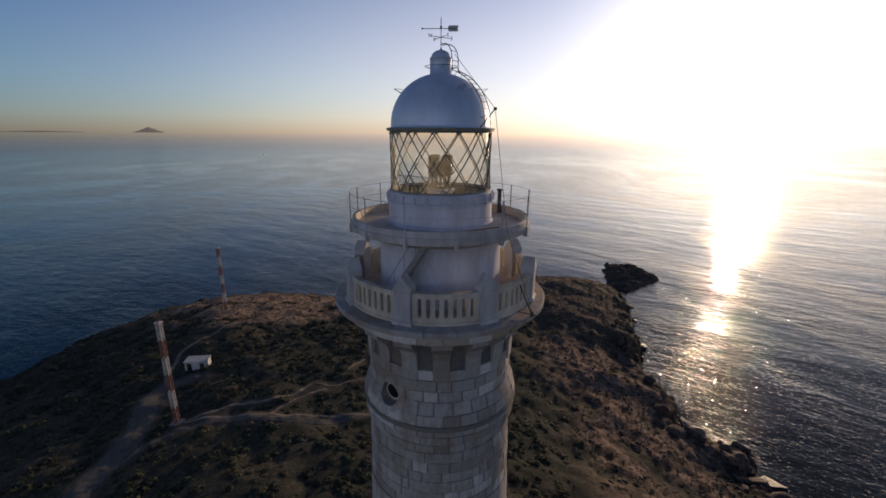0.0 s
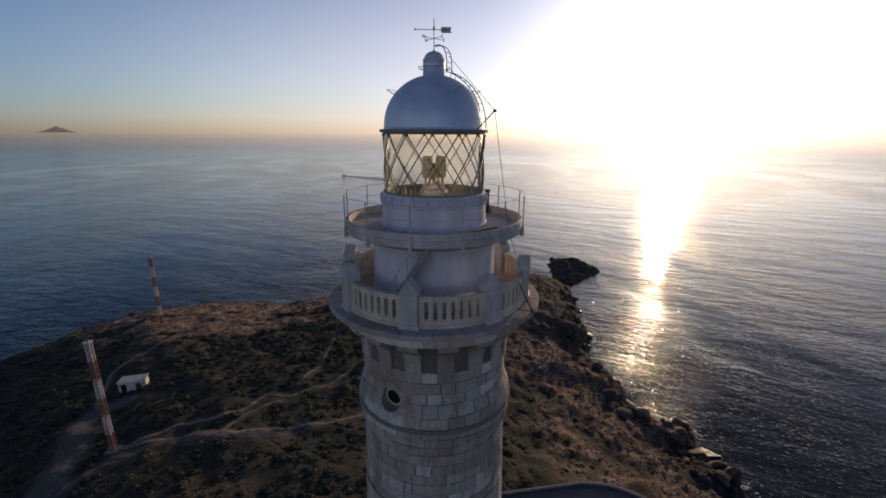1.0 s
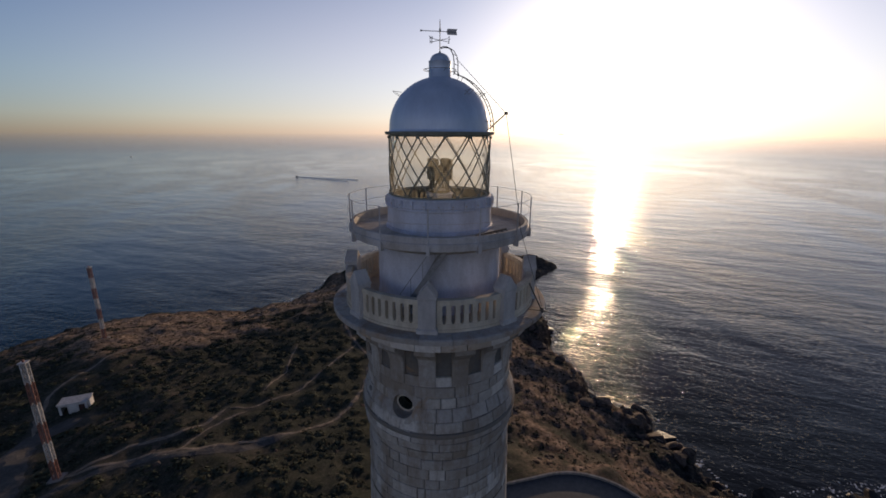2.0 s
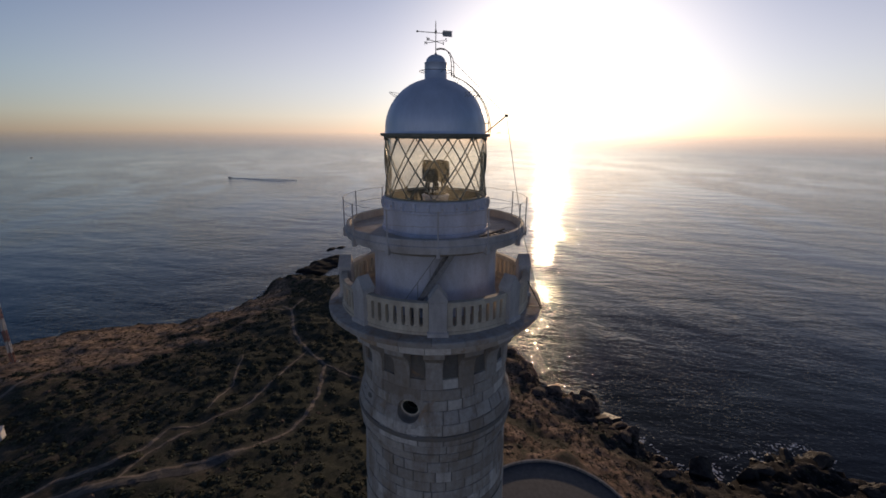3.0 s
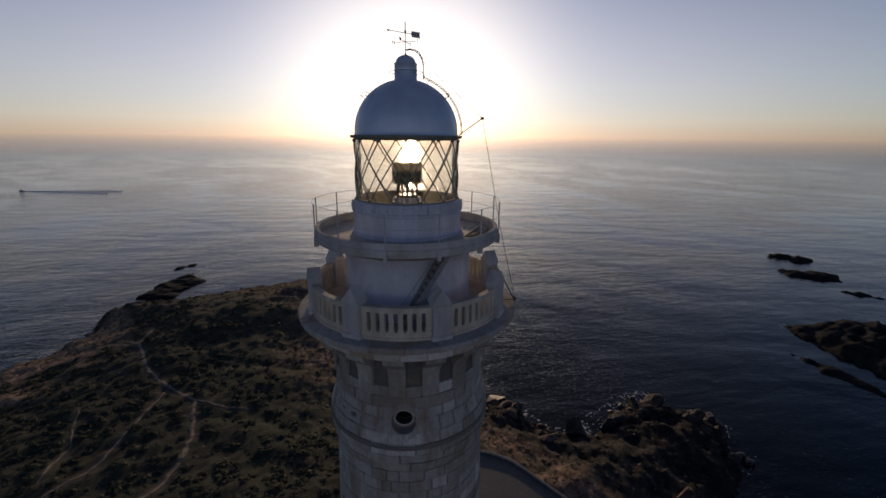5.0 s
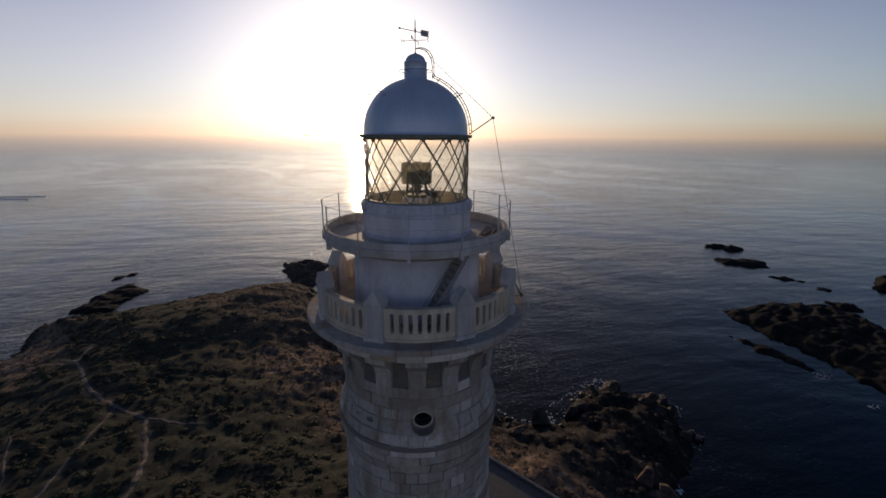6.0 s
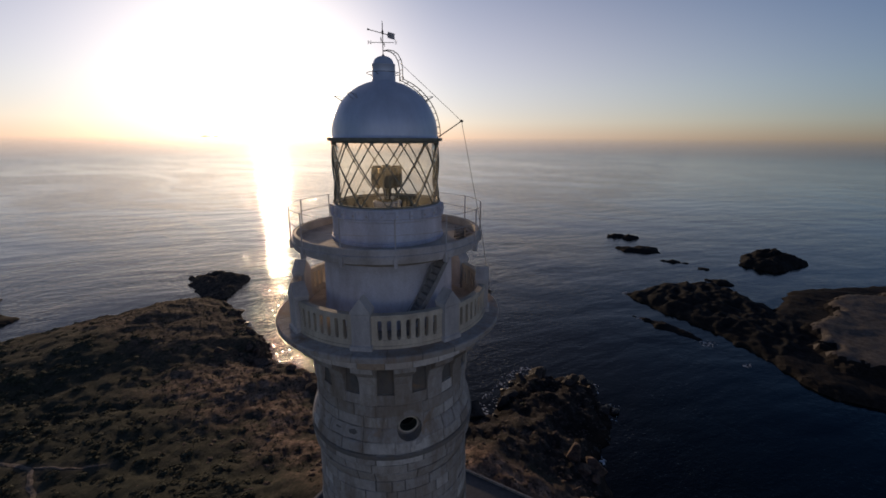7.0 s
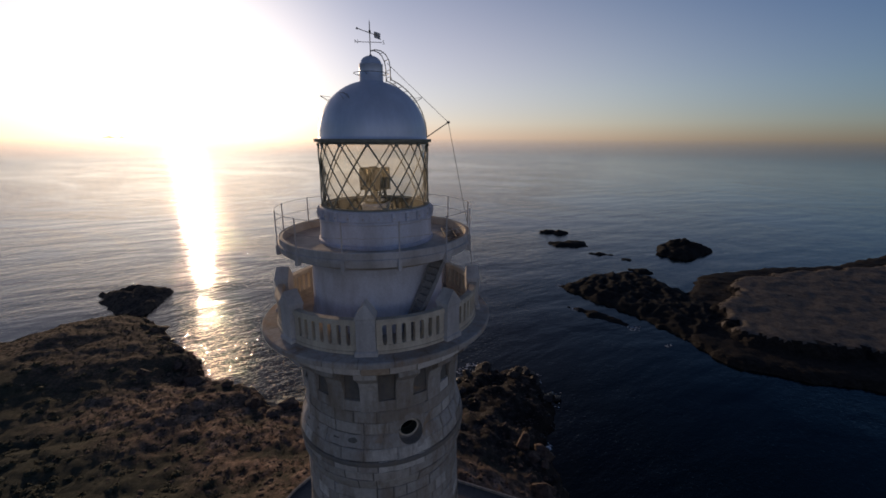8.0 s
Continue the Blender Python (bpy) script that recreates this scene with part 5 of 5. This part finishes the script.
def build_stairs():
    stairs = empty("outer_stairs", polar(2.9, -115, 75.7), tower)
    turn = stairs.matrix_basis.inverted()
    n = 12
    def a_of(i):
        return -131.6 + 32 * i / n
    for i in range(n):
        bm = bmesh.new()
        arc_box(bm, 2.56, 3.12, 75.68 + (i + 1) * 0.215, 75.68 + (i + 1) * 0.215 + 0.035, a_of(i), a_of(i + 1) + 0.6, 2)
        bmesh.ops.transform(bm, matrix=turn, verts=bm.verts)
        part("tread", bm, STEEL, stairs)
        bm = bmesh.new()
        arc_box(bm, 2.58, 3.11, 75.68 + i * 0.215, 75.68 + (i + 1) * 0.215, a_of(i), a_of(i) + 0.45, 1)
        bmesh.ops.transform(bm, matrix=turn, verts=bm.verts)
        part("riser", bm, STEEL, stairs)
    bm = bmesh.new()
    cols = [[bm.verts.new(polar(r, a_of(i), 75.68 + i * 0.215 + dz)) for r, dz in ((2.58, -0.02), (3.12, -0.02), (3.12, 0.02), (2.58, 0.02))] for i in range(n + 1)]
    for p, q in zip(cols, cols[1:]):
        for i in range(4):
            bm.faces.new((p[i], p[(i + 1) % 4], q[(i + 1) % 4], q[i]))
    bmesh.ops.transform(bm, matrix=turn, verts=bm.verts)
    part("soffit", bm, STEEL, stairs)
    for r in (2.58, 3.12):
        bm = bmesh.new()
        cols = [[bm.verts.new(polar(r + dr, a_of(i), 75.68 + i * 0.215 + dz)) for dr, dz in ((-0.02, 0.0), (0.02, 0.0), (0.02, 0.30), (-0.02, 0.30))] for i in range(n + 1)]
        for p, q in zip(cols, cols[1:]):
            for i in range(4):
                bm.faces.new((p[i], p[(i + 1) % 4], q[(i + 1) % 4], q[i]))
        bm.faces.new(cols[0])
        bm.faces.new(cols[-1][::-1])
        bmesh.ops.transform(bm, matrix=turn, verts=bm.verts)
        part("stringer", bm, STEEL, stairs)
    bm = rod(bmesh.new(), [polar(3.12, a_of(i), 76.6 + i * 0.215) for i in range(n - 2)], 0.012)
    bmesh.ops.transform(bm, matrix=turn, verts=bm.verts)
    part("hand_rail", bm, STEEL, stairs)
    for i in range(0, n - 2, 3):
        bm = rod(bmesh.new(), [polar(3.12, a_of(i), 75.8 + i * 0.215), polar(3.12, a_of(i), 76.6 + i * 0.215)], 0.010)
        bmesh.ops.transform(bm, matrix=turn, verts=bm.verts)
        part("baluster", bm, STEEL, stairs)


def build_lantern():
    base = part("lantern_base", lathe(bmesh.new(), [(2.14, 78.55), (2.14, 78.66), (2.08, 78.69), (2.07, 79.38), (2.13, 79.42), (2.13, 79.48), (2.05, 79.50), (2.03, 79.72), (2.05, 79.75), (2.05, 79.82), (1.99, 79.85), (1.86, 79.85), (1.86, 78.6), (0.3, 78.6)], 96), WHITEWASH, tower, "white-painted round lantern base wall", smooth=False)
    part("inner_lining", lathe(bmesh.new(), [(1.85, 79.84), (1.845, 78.62), (0.6, 78.615)], 64), LINING, base, "dark green painted inner wall and floor")
    for k in range(26):
        a = -92 + k * 360 / 26
        bm = bmesh.new()
        arc_box(bm, 2.0, 2.15, 79.44, 79.78, a - 1.3, a + 1.3, 2)
        part("vent", bm, WHITEWASH, base)
        bm = rod(bmesh.new(), [polar(2.14, a, 79.62), polar(2.175, a, 79.62)], 0.035, 8)
        part("vent_knob", bm, GREY_PAINT, base)
    part("sill", lathe(bmesh.new(), [(1.90, 79.85), (2.0, 79.86), (2.0, 79.90), (1.90, 79.91)], 96, True), BARS, tower)
    part("head_ring", lathe(bmesh.new(), [(1.90, 82.02), (1.97, 82.02), (1.975, 82.07), (1.90, 82.075)], 96, True), BARS, tower)
    lattice = empty("glazing", (0, 0, 0), tower)
    for k in range(13):
        for s in (-1, 1):
            a = -127.5 + k * 360 / 13
            bm = rod(bmesh.new(), [polar(1.955 + 0.006 * s, a + s * 41.54 * i / 10, 82.02 - 2.14 * i / 10) for i in range(11)], 0.024, 6)
            part("glazing_bar", bm, BARS, lattice)
    for k in range(13):
        for level in range(4):
            part("pane", glass_pane(k, level), GLASS, lattice).visible_shadow = False
    for k in range(13):
        for s, z in ((0.5, 79.93), (0.0, 82.0)):
            bm = bmesh.new()
            arc_box(bm, 1.93, 2.01, z - 0.05, z + 0.05, -127.5 + (k + s) * 360 / 13 - 1.6, -127.5 + (k + s) * 360 / 13 + 1.6, 2)
            part("node_plate", bm, BARS, lattice)


def glass_pane(k, level):
    """A pane of the diamond glazing: two triangle rows and two diamond rows between the bars."""
    bm = bmesh.new()
    def at(u, v):
        return polar(1.925, -127.5 + (k + u) * 360 / 13, 82.02 - 2.14 * v / 1.5)
    tops = {0: [(0, 0), (1, 0), (0.5, 0.5)], 1: [(0, 0), (0.5, 0.5), (0, 1.0), (-0.5, 0.5)], 2: [(0.5, 0.5), (1.0, 1.0), (0.5, 1.5), (0, 1.0)], 3: [(0, 1.0), (0.5, 1.5), (-0.5, 1.5)]}[level]
    us, vs = [p[0] for p in tops], [p[1] for p in tops]
    mid = bm.verts.new(at(sum(us) / len(us), sum(vs) / len(vs)))
    ring = []
    for (u0, v0), (u1, v1) in zip(tops, tops[1:] + tops[:1]):
        for i in range(4):
            ring.append(bm.verts.new(at(u0 + (u1 - u0) * i / 4, v0 + (v1 - v0) * i / 4)))
    for i in range(len(ring)):
        bm.faces.new((mid, ring[i], ring[(i + 1) % len(ring)]))
    return bm


def build_optic():
    optic = tagged(empty("rotating_optic", (0, 0, 78.62)), "old brass and glass rotating lens on a pedestal inside the lantern", "lens")
    part("pedestal", lathe(bmesh.new(), [(0.62, 0), (0.62, 0.1), (0.5, 0.16), (0.42, 0.9), (0.5, 1.0), (0.55, 1.22), (0.5, 1.26), (0.02, 1.26)], 32), WHITEWASH, optic, "white painted iron pedestal", smooth=False)
    part("turntable", lathe(bmesh.new(), [(0.40, 1.26), (0.44, 1.30), (0.44, 1.36), (0.02, 1.36)], 32), BRASS, optic)
    for k in range(4):
        turn = -51 + 90 * k
        at = polar(0.365, turn, 2.16)
        panel = empty("lens_panel", (0, 0, 0), optic)
        m = pose(at.x, at.y, at.z, 0, 0, turn)
        rings = [(0.155 + 0.042 * math.cos(z * 3.4) + (0.012 if i % 2 else 0.0), z) for i, z in enumerate([-0.36 + 0.04 * i for i in range(19)])]
        bm = lathe(bmesh.new(), rings, 28)
        bmesh.ops.transform(bm, matrix=m, verts=bm.verts)
        part("lens_barrel", bm, LENS, panel, "ribbed glass lens barrel")
        bm = lathe(bmesh.new(), [(0.02, -0.37), (0.19, -0.37), (0.20, -0.40), (0.02, -0.42)], 28)
        lathe(bm, [(0.02, 0.42), (0.15, 0.41), (0.19, 0.37), (0.02, 0.36)], 28)
        bmesh.ops.transform(bm, matrix=m, verts=bm.verts)
        part("end_cap", bm, BRASS, panel)
        for i in range(5):
            a = 72 * i + 15
            bm = rod(bmesh.new(), [polar(0.20, a, -0.38), polar(0.215, a, 0), polar(0.195, a, 0.38)], 0.014)
            bmesh.ops.transform(bm, matrix=m, verts=bm.verts)
            part("rib", bm, BRASS, panel)
        bm = bmesh.new()
        box(bm, (0.012, 0.28, 0.70), m)
        part("mirror_plate", bm, BRASS, panel)
        for i in (-1, 1):
            part("leg", rod(bmesh.new(), [polar(0.36, turn + 20 * i, 1.76), polar(0.40, turn + 12 * i, 1.36)], 0.042), IRON, panel)
    part("lamp", lathe(bmesh.new(), [(0.02, 1.36), (0.08, 1.75), (0.1, 2.1), (0.05, 2.3), (0.01, 2.32)], 16), LENS, optic)


LADDER_AZ = -38.0


def build_dome():
    prof = [(1.86, 82.07), (2.02, 82.08), (2.08, 82.12), (2.09, 82.19), (2.05, 82.20), (2.04, 82.16), (1.94, 82.18), (1.92, 82.3)]
    prof += [(1.92 * math.cos(radians(a)), 82.3 + 1.87 * math.sin(radians(a))) for a in range(5, 76, 5)] + [(0.43, 84.125)]
    dome = part("dome", lathe(bmesh.new(), prof, 96), DOME, tower, "silver painted metal dome", smooth=True)
    part("gutter", lathe(bmesh.new(), [(1.9, 82.07), (2.08, 82.09), (2.10, 82.19), (2.08, 82.195), (2.06, 82.12)], 96), BARS, dome)
    cap = part("cap", lathe(bmesh.new(), [(0.435, 84.08), (0.435, 84.13), (0.415, 84.14), (0.41, 84.66), (0.42, 84.67), (0.42, 84.695), (0.37, 84.70)] + [(0.365 * math.cos(radians(a)), 84.71 + 0.27 * math.sin(radians(a))) for a in range(10, 90, 10)] + [(0.01, 84.98)], 40), DOME, dome, "ventilator cap on the dome", smooth=True)
    part("cap_hoop", rod(bmesh.new(), [polar(0.60, 10 * k, 84.40) for k in range(37)], 0.012, 5), IRON, cap)
    for k in range(4):
        part("hoop_bracket", rod(bmesh.new(), [polar(0.40, 85 * k + 20, 84.33), polar(0.60, 85 * k + 20, 84.40)], 0.010, 5), IRON, cap)
    for a in (-66, 178, 128, 54, -6):
        e = radians(38)
        r, z = 1.94 * math.cos(e), 82.3 + 1.87 * math.sin(e)
        part("lug", rod(bmesh.new(), [polar(r - 0.02, a - 4, z), polar(r + 0.24, a - 3, z + 0.16), polar(r + 0.24, a + 3, z + 0.17), polar(r - 0.02, a + 4, z + 0.02), polar(r - 0.10, a, z + 0.14), polar(r + 0.22, a, z + 0.17)], 0.009, 5), GALV, dome)
    # curved ladder up the dome and over the cap
    ladder = empty("dome_ladder", (0, 0, 0), tower)
    across = polar(0.20, LADDER_AZ + 90, 0)
    def spot(a, off):
        return (1.92 + off) * math.cos(radians(a)), 82.3 + (1.87 + off) * math.sin(radians(a))
    line = [spot(a, 0.16) for a in range(-2, 70, 4)] + [(0.68, 84.22), (0.66, 84.30)]
    upper = [(0.64, 84.18), (0.64, 84.62), (0.60, 84.85), (0.49, 85.04), (0.34, 85.14), (0.16, 85.17), (0.02, 85.14)]
    for s in (-1, 1):
        part("ladder_rail", rod(bmesh.new(), [polar(r, LADDER_AZ, z) + s * across for r, z in line], 0.017, 6), IRON, ladder)
        part("cap_rail", rod(bmesh.new(), [polar(r, LADDER_AZ, z) + s * across * min(1, 0.25 + r * 1.2) for r, z in upper], 0.017, 6), IRON, ladder)
    for r, z in [spot(a, 0.16) for a in range(2, 68, 7)]:
        part("rung", rod(bmesh.new(), [polar(r, LADDER_AZ, z) - across, polar(r, LADDER_AZ, z) + across], 0.011, 5), IRON, ladder)
    for r, z in ((0.64, 84.32), (0.64, 84.55), (0.585, 84.88), (0.42, 85.1)):
        part("rung", rod(bmesh.new(), [polar(r, LADDER_AZ, z) - across * 0.9, polar(r, LADDER_AZ, z) + across * 0.9], 0.011, 5), IRON, ladder)
    for a in (8, 40, 66):
        for s in (-1, 1):
            r0, z0 = spot(a, 0.0)
            r1, z1 = spot(a, 0.16)
            part("standoff", rod(bmesh.new(), [polar(r0, LADDER_AZ, z0) + s * across, polar(r1, LADDER_AZ, z1) + s * across], 0.010, 5), IRON, ladder)


def build_jib():
    tip = Vector((1.76, -2.22, 82.81))
    root = polar(1.98, -46, 82.22)
    jib = empty("jib_arm", root, tower)
    rel = lambda p: Vector(p) - root
    part("arm", rod(bmesh.new(), [rel(root), rel(tip)], 0.022), IRON, jib)
    part("pulley", rod(bmesh.new(), [rel(tip) + Vector((-0.05, 0, 0)), rel(tip) + Vector((0.05, 0, 0))], 0.05, 10), IRON, jib)
    end = Vector((3.27, -2.95, 75.72))
    part("stay_cable", rod(bmesh.new(), [rel(tip), rel(polar(0.62, LADDER_AZ, 84.78))], 0.009, 6), IRON, jib)
    rim = polar(3.66, -52.9, 78.82)
    part("down_cable", rod(bmesh.new(), [rel(tip), rel(tip.lerp(rim, 0.5)), rel(rim), rel(rim.lerp(end, 0.5)), rel(end)], 0.010, 6), IRON, jib)
    anchor = empty("cable_anchor", end, tower)
    part("strut", rod(bmesh.new(), [(0, 0, -0.1), (-0.42, 0.38, 0.95)], 0.028), IRON, anchor)
    part("foot", rod(bmesh.new(), [(-0.5, 0.12, 0.0), (0.16, -0.14, -0.05)], 0.022), IRON, anchor)
    part("weight", rod(bmesh.new(), [(0, 0, -0.14), (0, 0, 0.05)], 0.05, 8), IRON, anchor)


def text_mesh(name, letter, size, m, parent, material):
    cu = bpy.data.curves.new(name, "FONT")
    cu.body, cu.size, cu.extrude, cu.align_x, cu.align_y = letter, size, 0.008, "CENTER", "CENTER"
    ob = new(name, cu)
    me = bpy.data.meshes.new_from_object(ob.evaluated_get(bpy.context.evaluated_depsgraph_get()))
    bpy.data.objects.remove(ob)
    me.name = name
    me.transform(m)
    me.materials.clear()
    me.materials.append(material)
    made = new(name, me)
    made.parent = parent
    return made


def build_vane():
    vane = tagged(empty("weather_vane", (0, 0, 84.96)), "iron weather vane with compass letters on the dome cap", "weather vane")
    part("pole", rod(bmesh.new(), [(0, 0, 0), (0, 0, 1.06)], 0.016, 8), IRON, vane)
    part("spike", lathe(bmesh.new(), [(0.016, 1.04), (0.010, 1.10), (0.001, 1.16)], 8), IRON, vane)
    part("bead", lathe(bmesh.new(), [(0.01, 0.70), (0.035, 0.74), (0.038, 0.80), (0.01, 0.86)], 12), IRON, vane)
    part("collar", lathe(bmesh.new(), [(0.05, 0.0), (0.05, 0.03), (0.02, 0.08)], 12), IRON, vane)
    arrow = empty("arrow", (0, 0, 0.74), vane)
    arrow.rotation_euler = (0, 0, radians(-5))
    part("shaft", rod(bmesh.new(), [(-0.68, 0, 0), (0.62, 0, 0)], 0.013, 6), IRON, arrow)
    part("tip", rod(bmesh.new(), [(-0.66, 0, 0), (-0.72, 0, 0)], 0.03, 8), IRON, arrow)
    bm = bmesh.new()
    out = [(0.24, 0.0), (0.28, 0.10), (0.64, 0.10), (0.60, 0.0), (0.64, -0.10), (0.28, -0.10)]
    lo = [bm.verts.new((x, -0.008, z)) for x, z in out]
    hi = [bm.verts.new((x, 0.008, z)) for x, z in out]
    bm.faces.new(lo)
    bm.faces.new(hi[::-1])
    for i in range(6):
        bm.faces.new((lo[i], lo[(i + 1) % 6], hi[(i + 1) % 6], hi[i]))
    part("tail", bm, GREY_PAINT, arrow, "grey painted swallow-tailed vane plate")
    for letter, a in (("N", 121), ("S", -59), ("E", 31), ("W", -149)):
        arm = part("compass_arm", rod(bmesh.new(), [(0, 0, 0.45), polar(0.40, a, 0.45)], 0.011, 5), IRON, vane)
        turn = 31 if letter in "NS" else -59
        text_mesh("letter", letter, 0.17, Matrix.Translation(polar(0.46, a, 0.45)) @ pose(0, 0, 0, 90, 0, turn - 90), arm, IRON)


def build_deck_things():
    flue = tagged(empty("flue_pipe", polar(3.22, 33, 78.57)), "short dark vent pipe with a cap standing on the deck", "pipe")
    part("tube", lathe(bmesh.new(), [(0.12, 0), (0.12, 0.05), (0.09, 0.06), (0.09, 0.98)], 16), IRON, flue)
    part("cowl", lathe(bmesh.new(), [(0.12, 0.96), (0.13, 1.0), (0.12, 1.05), (0.01, 1.07)], 16), IRON, flue)
    lad = tagged(empty("wooden_ladder", polar(2.80, -58, 78.60)), "weathered wooden ladder lying flat on the gallery deck", "ladder")
    lad.rotation_euler = (radians(4), 0, radians(28))
    for y in (-0.2, 0.2):
        bm = bmesh.new()
        box(bm, (1.7, 0.05, 0.07), Matrix.Translation((0, y, 0.035)))
        part("stile", bm, WOOD, lad)
    for k in range(6):
        part("rung", rod(bmesh.new(), [(-0.7 + 0.28 * k, -0.2, 0.035), (-0.7 + 0.28 * k, 0.2, 0.035)], 0.018, 6), WOOD, lad)
    for k in range(3):
        plank = tagged(empty("plank", polar(2.9, -82 + 7 * k, 78.59)), "grey weathered plank lying on the gallery deck", "plank", "planks on the deck")
        plank.rotation_euler = (0, 0, radians(-82 + 7 * k + 74))
        bm = bmesh.new()
        box(bm, (1.1, 0.11, 0.03), Matrix.Translation((0.3, 0.12 * k - 0.1, 0.015 + 0.002 * k)))
        part("board", bm, WOOD, plank)


build_shaft()
build_window()
build_brackets()
build_cornice()
build_balustrade()
build_drum()
build_stairs()
build_lantern()
build_optic()
build_dome()
build_jib()
build_vane()
build_deck_things()
